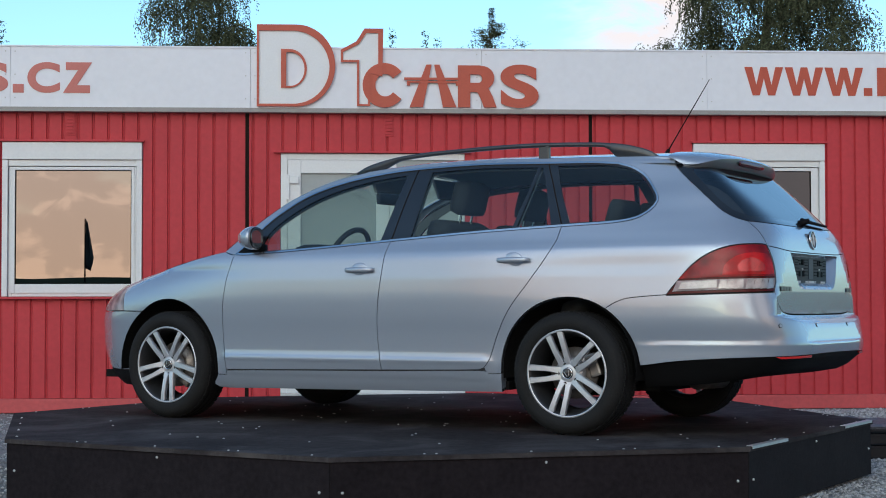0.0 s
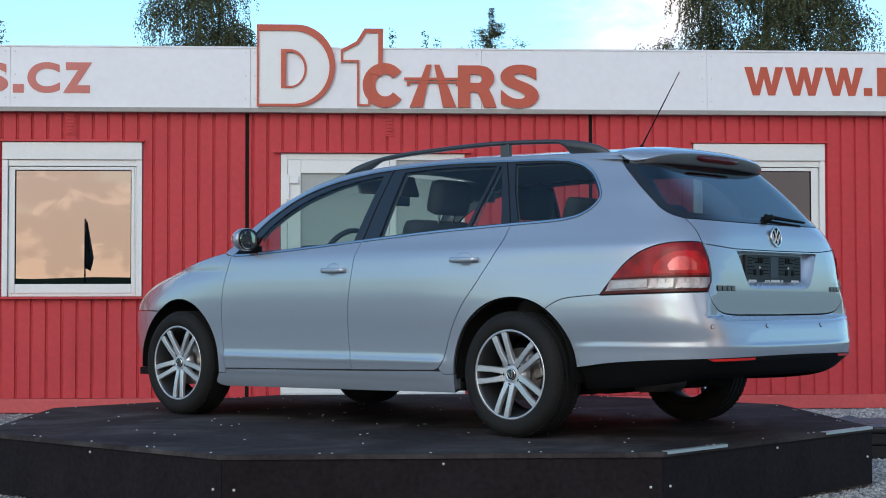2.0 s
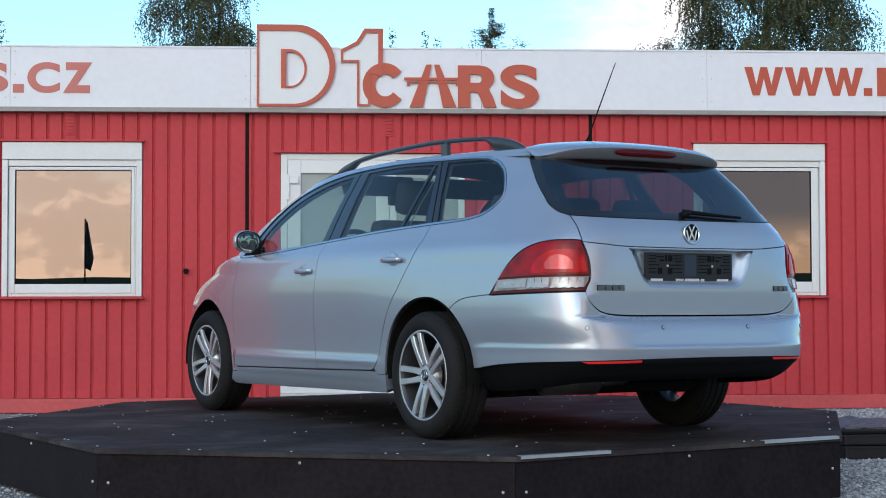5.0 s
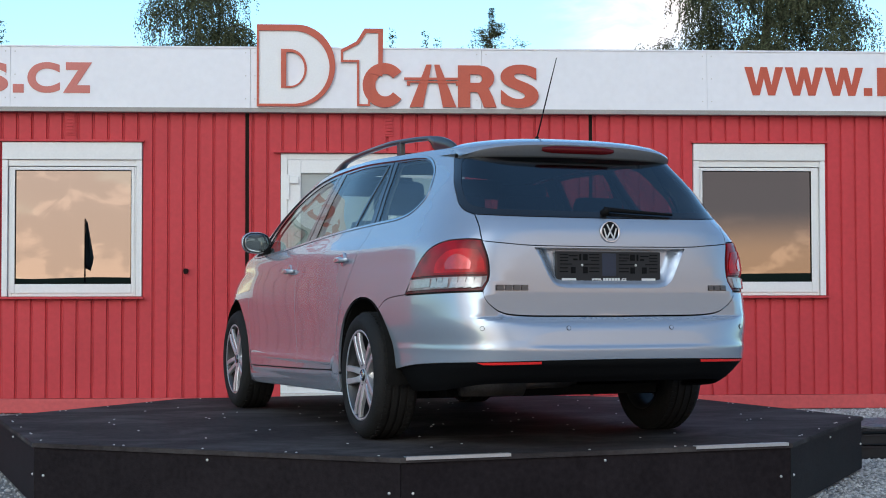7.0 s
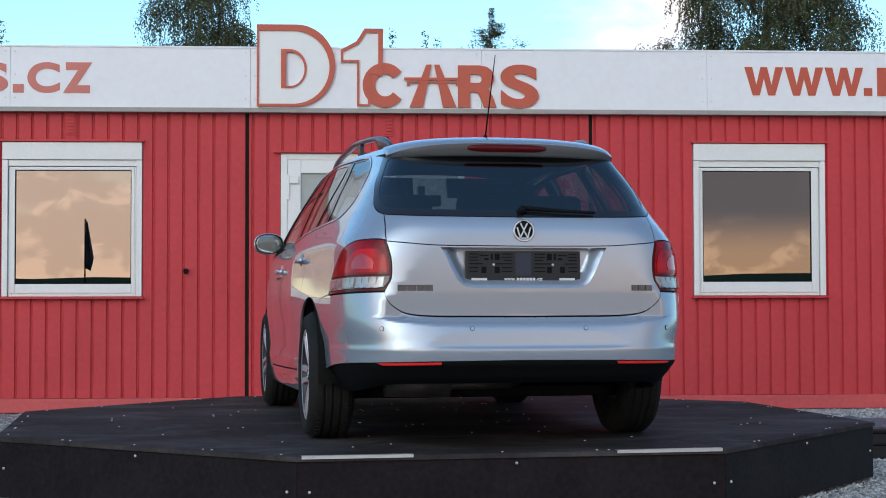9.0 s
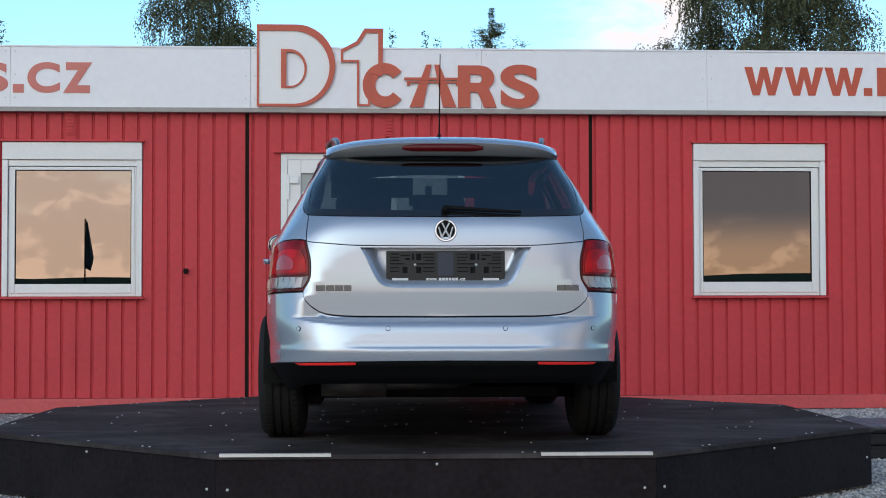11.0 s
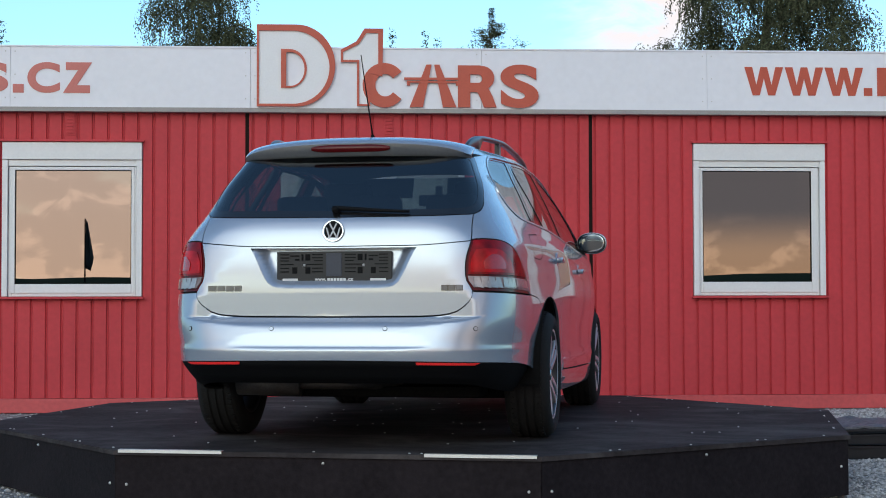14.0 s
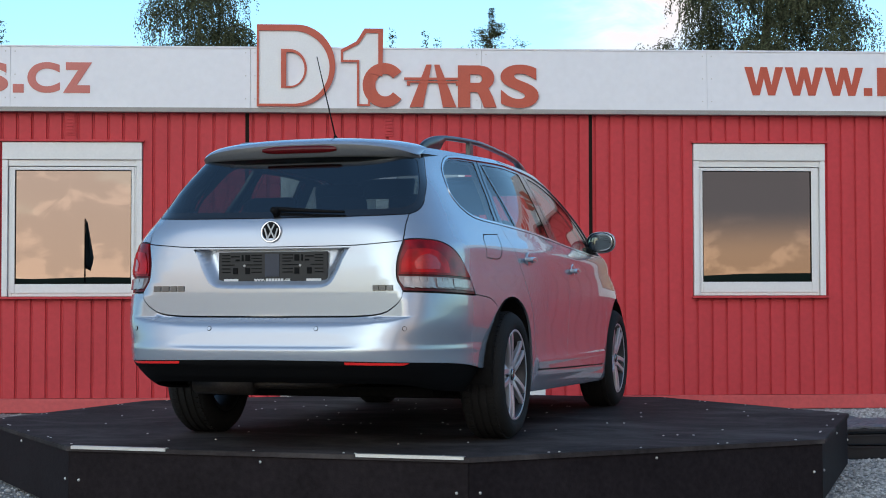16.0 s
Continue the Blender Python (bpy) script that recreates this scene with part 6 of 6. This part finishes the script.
def build_wheel(m):
    """Wheel with its outer face towards +y; the hub face at y = 0."""
    w = empty("wheel", m)
    w.parent = car
    tagged(w, "five double-spoke alloy wheel with black tyre")
    R = 0.308
    prof = [(0.213, 0.004), (0.222, 0.016), (0.238, 0.025), (0.260, 0.028), (0.282, 0.020), (0.296, 0.006), (0.303, -0.008),
            (R - 0.001, -0.028), (R, -0.040), (R - 0.009, -0.041), (R - 0.009, -0.051), (R, -0.052), (R + 0.001, -0.078), (R - 0.009, -0.079), (R - 0.009, -0.091), (R + 0.001, -0.092),
            (R, -0.118), (R - 0.009, -0.119), (R - 0.009, -0.129), (R - 0.001, -0.130), (0.303, -0.160), (0.293, -0.178), (0.260, -0.192), (0.224, -0.190), (0.203, -0.178)]
    ty = part("tyre", lathe(prof, 72), M_TYRE, w, "black rubber tyre", True)
    ty.data.polygons.foreach_set("use_smooth", [abs(p.normal.y) > 0.25 for p in ty.data.polygons])
    # shoulder blocks
    b2 = bmesh.new()
    for i in range(64):
        a = 2 * math.pi * i / 64
        for y0, y1, r in ((-0.037, -0.012, R - 0.0020), (-0.158, -0.133, R - 0.0020)):
            mm = Matrix.Rotation(a, 4, "Y") @ Matrix.Translation((r - 0.002, (y0 + y1) / 2, 0)) @ Matrix.Rotation(radians(14 if y0 > -0.1 else -14), 4, "X") @ Matrix.Diagonal((0.010, y1 - y0, 0.022, 1))
            bmesh.ops.create_cube(b2, size=1.0, matrix=mm)
    tagged(part("tread", b2, M_TYRE, w), kind="stuff")
    well = [(0.213, 0.008), (0.220, 0.010), (0.218, 0.016), (0.208, 0.013), (0.201, -0.004), (0.188, -0.05), (0.180, -0.10), (0.182, -0.17), (0.203, -0.178)]
    part("rim", lathe(well, 64), M_RIMDARK, w, "grey painted alloy rim", True)
    part("rim_edge", lathe([(0.2215, 0.008), (0.2205, 0.0165), (0.2110, 0.0145), (0.2075, 0.010)], 64), M_RIM, w, "bright machined rim edge", True)
    for k in range(5):
        ang = 2 * math.pi * k / 5 + math.pi / 2
        for sd in (-1, 1):
            bm = bmesh.new()
            secs = []
            for r, off, half, yy, th in ((0.034, 0.013, 0.021, -0.004, 0.030), (0.075, 0.0205, 0.0150, 0.003, 0.026), (0.120, 0.0265, 0.0140, 0.009, 0.022), (0.170, 0.0305, 0.0145, 0.013, 0.018), (0.210, 0.0330, 0.0165, 0.0135, 0.018)):
                c, e = sd * off, half
                sec = [(r, c - e, yy - th), (r, c - e, yy - 0.004), (r, c - e + 0.003, yy), (r, c + e - 0.003, yy), (r, c + e, yy - 0.004), (r, c + e, yy - th)]
                secs.append([bm.verts.new(Matrix.Rotation(-ang, 3, "Y") @ Vector((p[0], p[2], p[1]))) for p in sec])
            for a, b_ in zip(secs, secs[1:]):
                for i in range(6):
                    bm.faces.new((a[i], a[(i + 1) % 6], b_[(i + 1) % 6], b_[i]))
            bm.faces.new(secs[-1])
            bmesh.ops.recalc_face_normals(bm, faces=bm.faces[:])
            part("spoke", bm, M_RIM, w, "machined silver spoke")
        a2 = ang
        p = Matrix.Rotation(-a2, 3, "Y") @ Vector((0.056, 0, 0))
        part("wheel_bolt", cyl(bmesh.new(), p + Vector((0, -0.03, 0)), p + Vector((0, -0.001, 0)), 0.012, 0.011, 14), M_JOINT, w)
    part("hub", lathe([(0.001, -0.001), (0.034, -0.001), (0.058, -0.006), (0.078, -0.020), (0.080, -0.05)], 40), M_RIM, w, "", True)
    cap = part("hub_cap", lathe([(0.0005, 0.005), (0.022, 0.0045), (0.029, 0.002), (0.030, -0.004)], 32), M_BLACKGLOSS, w, "black hub cap with bright ring", True)
    part("cap_ring", lathe([(0.0235, 0.0045), (0.026, 0.0075), (0.0285, 0.0045)], 32), M_CHROME, cap, "", True)
    for dy in (-1, 1):
        part("cap_stroke", cyl(bmesh.new(), (dy * 0.015, 0.006, 0.014), (dy * 0.004, 0.006, -0.016), 0.0022, seg=6), M_CHROME, cap)
    part("brake_disc", lathe([(0.03, -0.075), (0.130, -0.075), (0.130, -0.095), (0.03, -0.095)], 40), M_BRAKE, w, "", True)
    part("brake_caliper", boxbm(-0.150, -0.085, -0.12, -0.055, -0.06, 0.06, bevel=0.012), M_BRAKE, w)
    return w


HUBY = 0.850
first = build_wheel(pose(1.289, HUBY, 0.309) @ Matrix.Rotation(radians(-36), 4, "Y"))
spins = (20, 38, 21)
for k, (x, sg) in enumerate(((-1.289, 1), (1.289, -1), (-1.289, -1))):
    m = pose(x, sg * HUBY, 0.309, 0, 0, 0 if sg > 0 else 180) @ Matrix.Rotation(radians(spins[k]), 4, "Y")
    copy_thing(first, m)

# roof rails
def rail_y(x):
    return min(0.566, float(half_width(x, 1.400)) - 0.042)


for sg in (1, -1):
    pts = [(0.165, 1.395), (0.06, 1.432), (-0.094, 1.463), (-0.28, 1.481), (-0.457, 1.489), (-0.75, 1.497), (-1.007, 1.497), (-1.269, 1.489), (-1.43, 1.475), (-1.54, 1.450), (-1.60, 1.425), (-1.645, 1.395)]
    line = smooth_line(pts, 0.03)
    bm = bmesh.new()
    secs = []
    n = len(line)
    for i, (x, z) in enumerate(line):
        k = i / (n - 1)
        w = 0.014 * min(1, 0.55 + 3 * min(k, 1 - k))
        lowz = 0.022 if -1.36 < x < -0.12 else 0.022 + (0.050 * min(1, max(0, (-1.36 - x) / 0.05)) if x <= -1.36 else 0.03 * min(1, (x + 0.12) / 0.1))
        y = sg * rail_y(x)
        secs.append([bm.verts.new(q) for q in ((x, y - w, z - lowz), (x, y - w, z - 0.006), (x, y - w * 0.55, z), (x, y + w * 0.55, z), (x, y + w, z - 0.006), (x, y + w, z - lowz))])
    for a, b_ in zip(secs, secs[1:]):
        for i in range(6):
            bm.faces.new((a[i], a[(i + 1) % 6], b_[(i + 1) % 6], b_[i]))
    bm.faces.new(secs[0])
    bm.faces.new(secs[-1])
    bmesh.ops.recalc_face_normals(bm, faces=bm.faces[:])
    rail = part("roof_rail", bm, M_RAIL, car, "anthracite roof rail", True)
    f = boxbm(-1.045, -0.985, sg * rail_y(-1.015) - 0.013, sg * rail_y(-1.015) + 0.013, 1.405, 1.482, bevel=0.005)
    part("rail_foot", f, M_RAIL, rail)

# aerial
ant = part("aerial_base", cyl(bmesh.new(), (-1.450, 0.0, 1.430), (-1.482, 0.0, 1.486), 0.022, 0.008, 16), M_BLACKPL, car, "black rubber aerial foot", True)
part("aerial", cyl(bmesh.new(), (-1.474, 0.0, 1.474), (-1.717, 0.003, 1.846), 0.0042, 0.0022, 8), M_BLACKPL, ant)

# rear wiper
p0 = on_body(np.array([S_MID]), np.array([1.052]))[0]
wiper = part("wiper_hub", cyl(bmesh.new(), (p0[0] + 0.03, 0.0, 1.060), (p0[0] - 0.030, 0.0, 1.078), 0.020, 0.013, 16), M_BLACKPL, car, "black rear wiper parked low on the glass", True)
b = bmesh.new()
secs = []
for k in range(13):
    t0 = k / 12
    q = Vector(on_body(np.array([S_MID - 0.40 * t0]), np.array([1.078 - 0.020 * t0]))[0]) + Vector((-0.018, 0, 0.004))
    rw = 0.012 - 0.006 * t0
    secs.append([b.verts.new(q + Vector((-0.010 * math.cos(a), 0, rw * math.sin(a)))) for a in [2 * math.pi * i / 8 for i in range(8)]])
for a, b_ in zip(secs, secs[1:]):
    for i in range(8):
        b.faces.new((a[i], a[(i + 1) % 8], b_[(i + 1) % 8], b_[i]))
b.faces.new(secs[0])
b.faces.new(secs[-1])
bmesh.ops.recalc_face_normals(b, faces=b.faces[:])
part("wiper_arm", b, M_BLACKPL, wiper, "", True)

# door handles and mirrors
for doors, x, z in ((front_doors, -0.066, 0.838), (rear_doors, -0.989, 0.877)):
    for door_ob, sg in zip(doors, (1, -1)):
        y = float(half_width(x, z))
        bm = bmesh.new()
        line = [(0.092, 0.004), (0.080, 0.016), (0.055, 0.026), (0.0, 0.031), (-0.055, 0.028), (-0.085, 0.020), (-0.096, 0.004)]
        secs = []
        for dx, dy in smooth_line(line, 0.012):
            h = 0.0145 * (1 - 0.35 * abs(dx / 0.1) ** 3)
            secs.append([bm.verts.new((x + dx, sg * (y + dy + 0.006 * math.cos(a)), z + h * math.sin(a))) for a in [2 * math.pi * i / 10 for i in range(10)]])
        for a, b_ in zip(secs, secs[1:]):
            for i in range(10):
                bm.faces.new((a[i], a[(i + 1) % 10], b_[(i + 1) % 10], b_[i]))
        bm.faces.new(secs[0])
        bm.faces.new(secs[-1])
        bmesh.ops.recalc_face_normals(bm, faces=bm.faces[:])
        hd = part("door_handle", bm, M_PAINT, door_ob, "silver bow door handle", True)
        cup = bmesh.new()
        bmesh.ops.create_uvsphere(cup, u_segments=24, v_segments=12, radius=1.0, matrix=Matrix.Translation((x + 0.002, sg * (y - 0.004), z - 0.004)) @ Matrix.Diagonal((0.058, 0.0085, 0.044, 1)))
        part("handle_cup", cup, M_PAINT, door_ob, "round shallow grip cup", True)
for sg in (1, -1):
    bm = bmesh.new()
    bmesh.ops.create_uvsphere(bm, u_segments=28, v_segments=18, radius=1.0)
    for v in bm.verts:
        x, y, z = v.co
        bx = 0.055 * x if x < 0 else 0.095 * x
        q = 1 - 0.20 * max(0, x)
        bx = max(bx, -0.018)
        v.co = (0.640 + bx - 0.020 * y, sg * (0.895 + 0.093 * y * q * (abs(y) ** -0.18 if abs(y) > 0.02 else 1)), 1.025 + 0.066 * z * q * (abs(z) ** -0.15 if abs(z) > 0.02 else 1))
    mr = part("door_mirror", bm, M_PAINT, car, "silver door mirror housing", True)
    for o, nm, mt, d in ((0.091, "mirror_rim", M_RIM, -0.004), (0.088, "mirror_bezel", M_BLACKGLOSS, -0.008), (0.078, "mirror_glass", G_MIRROR, -0.013)):
        g = bmesh.new()
        bmesh.ops.create_uvsphere(g, u_segments=28, v_segments=14, radius=1.0)
        for v in g.verts:
            x, y, z = v.co
            v.co = (0.622 + d + 0.004 * x - 0.22 * o * y, sg * (0.895 + o * y * (abs(y) ** -0.18 if abs(y) > 0.02 else 1)), 1.025 + o * 0.70 * z * (abs(z) ** -0.15 if abs(z) > 0.02 else 1))
        part(nm, g, mt, mr, "", True)
    a = boxbm(0.62, 0.70, sg * 0.78, sg * 0.85, 0.948, 0.995, bevel=0.012)
    part("mirror_arm", a, M_BLACKPL, mr)
    tri = outline([(0.792, 0.940), (0.640, 0.942)], [(0.640, 0.942), (0.655, 1.04)], [(0.655, 1.04), (0.69, 1.045), (0.792, 0.940)])
    sheet("mirror_sail", [panel_data(tri if sg == 1 else mirror(tri), out=0.001, flange=0)], M_BLACKPL, mr)
# filler flap on the right
ff = outline([(-1.335, 0.995), (-1.555, 0.985)], [(-1.555, 0.985), (-1.60, 0.95), (-1.612, 0.87)], [(-1.612, 0.87), (-1.45, 0.868), (-1.39, 0.90), (-1.335, 0.995)])
sheet("filler_flap", [panel_data(mirror(ff), [mirror(shrink(ff, 0.004))], out=0.0008, flange=0)], M_JOINT, car, "filler flap joint")

# cabin
def soft(parts_):
    bm = bmesh.new()
    for a in parts_:
        box(bm, *a[:6], bevel=a[6])
    return bm


def lean(bm, pivot, deg):
    bmesh.ops.rotate(bm, cent=pivot, matrix=Matrix.Rotation(radians(deg), 3, "Y"), verts=bm.verts[:])
    return bm


for y in (0.37, -0.37):
    seat = empty("front_seat")
    seat.parent = car
    part("seat_cushion", soft([(-0.25, 0.28, y - 0.25, y + 0.25, 0.42, 0.58, 0.05)]), M_SEAT, seat, "", True)
    part("seat_back", lean(soft([(-0.33, -0.19, y - 0.25, y + 0.25, 0.52, 1.13, 0.055)]), (-0.25, y, 0.55), -14), M_SEAT, seat, "", True)
    part("headrest", lean(soft([(-0.335, -0.235, y - 0.14, y + 0.14, 1.17, 1.36, 0.045)]), (-0.25, y, 0.55), -14), M_SEAT, seat, "dark cloth headrest", True)
    pb = bmesh.new()
    for d in (-0.06, 0.06):
        cyl(pb, (-0.42, y + d, 1.08), (-0.455, y + d, 1.22), 0.007, seg=8)
    part("headrest_post", pb, M_CHROME, seat)
bench = empty("rear_bench")
bench.parent = car
part("bench_cushion", soft([(-1.15, -0.62, -0.64, 0.64, 0.42, 0.58, 0.05)]), M_SEAT, bench, "", True)
part("bench_back", lean(soft([(-1.24, -1.11, -0.64, 0.64, 0.50, 1.06, 0.05)]), (-1.15, 0, 0.55), -18), M_SEAT, bench, "", True)
for y in (0.38, 0.0, -0.38):
    part("headrest", lean(soft([(-1.24, -1.15, y - 0.13, y + 0.13, 1.08, 1.24, 0.04)]), (-1.15, y, 0.55), -18), M_SEAT, bench, "dark cloth headrest", True)
part("dashboard", soft([(0.50, 0.92, -0.68, 0.68, 0.60, 0.965, 0.06), (0.44, 0.62, 0.20, 0.55, 0.80, 1.000, 0.05)]), M_INNER, car, "", True)
sw = bmesh.new()
rows_ = []
for i in range(36):
    a = 2 * math.pi * i / 36
    c = Vector((0, math.cos(a) * 0.185, math.sin(a) * 0.185))
    rows_.append([sw.verts.new(Vector((0.36, 0.37, 0.915)) + Matrix.Rotation(radians(-25), 3, "Y") @ (c * (1 + 0.085 * math.cos(b_)) + Vector((0.016 * math.sin(b_), 0, 0)))) for b_ in [2 * math.pi * k / 8 for k in range(8)]])
for i in range(36):
    for k in range(8):
        sw.faces.new((rows_[i][k], rows_[(i + 1) % 36][k], rows_[(i + 1) % 36][(k + 1) % 8], rows_[i][(k + 1) % 8]))
cyl(sw, (0.36, 0.37, 0.915), (0.42, 0.37, 0.885), 0.075, 0.06, 18)
box(sw, 0.35, 0.38, 0.20, 0.54, 0.895, 0.93, 0.008)
part("steering_wheel", sw, M_INNER, car, "", True)
part("inside_mirror", soft([(0.30, 0.33, -0.12, 0.12, 1.245, 1.315, 0.014), (0.31, 0.36, -0.02, 0.02, 1.31, 1.37, 0.01)]), M_INNER, car, "", True)
for y in (0.34, -0.34):
    part("sun_visor", lean(soft([(0.06, 0.08, y - 0.24, y + 0.24, 1.27, 1.395, 0.008)]), (0.07, y, 1.395), 20), M_LINER, car, "grey folded sun visor")
part("load_cover", soft([(-2.10, -1.32, -0.60, 0.60, 0.975, 0.99, 0.004)]), M_INNER, car)
rows = []
for i in range(20):
    x = 0.0 - 1.78 * i / 19
    rows.append([(x, 0.56 * j / 8, float(ROOF(x)) - 0.035 - 0.05 * abs(j / 8) ** 2.5) for j in range(-8, 9)])
grid_sheet("headlining", rows, M_LINER, car, "grey headlining")
for flip in (False, True):
    f = mirror if flip else (lambda q: q)
    trim_hole = [shrink(g, -0.006) for g in (GL_FRONT, GL_REAR, GL_VENT, GL_QUARTER)]
    tin = outline([(0.62, 0.95), (-0.2, 0.985), (-1.2, 1.04), (-1.75, 1.06)], [(-1.75, 1.06), (-1.75, 1.36)], [(-1.75, 1.36), (-0.7, 1.395), (-0.2, 1.385), (0.15, 1.34), (0.40, 1.265), (0.56, 1.175), (0.64, 1.09)], [(0.64, 1.09), (0.62, 0.95)])
    sheet("pillar_lining", [panel_data(f(tin), [f(h) for h in trim_hole], step=(0.05, 0.05), out=-0.040, flange=0)], M_LINER, car, "grey inner pillar lining")
b = soft([(-2.14, -2.06, -0.58, 0.58, 0.60, 1.02, 0.02)])
part("gate_lining", b, M_INNER, car, "", True)


# ---- motion: platform and car turn together ----
TURN = [(0.0, 61.28), (0.5, 58.35), (1.0, 55.40), (1.5, 52.62), (2.0, 50.02), (2.5, 47.55), (3.0, 45.02), (3.5, 42.44), (4.0, 39.74),
        (4.2, 38.65), (5.3, 32.75), (6.5, 26.11), (7.0, 23.20), (7.5, 20.52), (8.0, 17.95), (8.5, 15.49), (9.0, 12.98), (10.2, 7.55), (11.5, 2.23),
        (12.0, 0.0), (12.5, -2.21), (13.0, -4.30), (13.5, -6.18), (14.0, -8.05), (14.5, -9.92), (15.0, -11.75), (15.5, -13.42), (16.0, -15.23)]
CAR_BASE = pose(0.027, -0.0445, ZP, 0, 0, 90 - 2.80)


def motions():
    walk(platform, [(t, pose(0, 0, 0, 0, 0, a)) for t, a in TURN])
    walk(car, [(t, pose(0, 0, 0, 0, 0, a) @ CAR_BASE) for t, a in TURN])


motions()
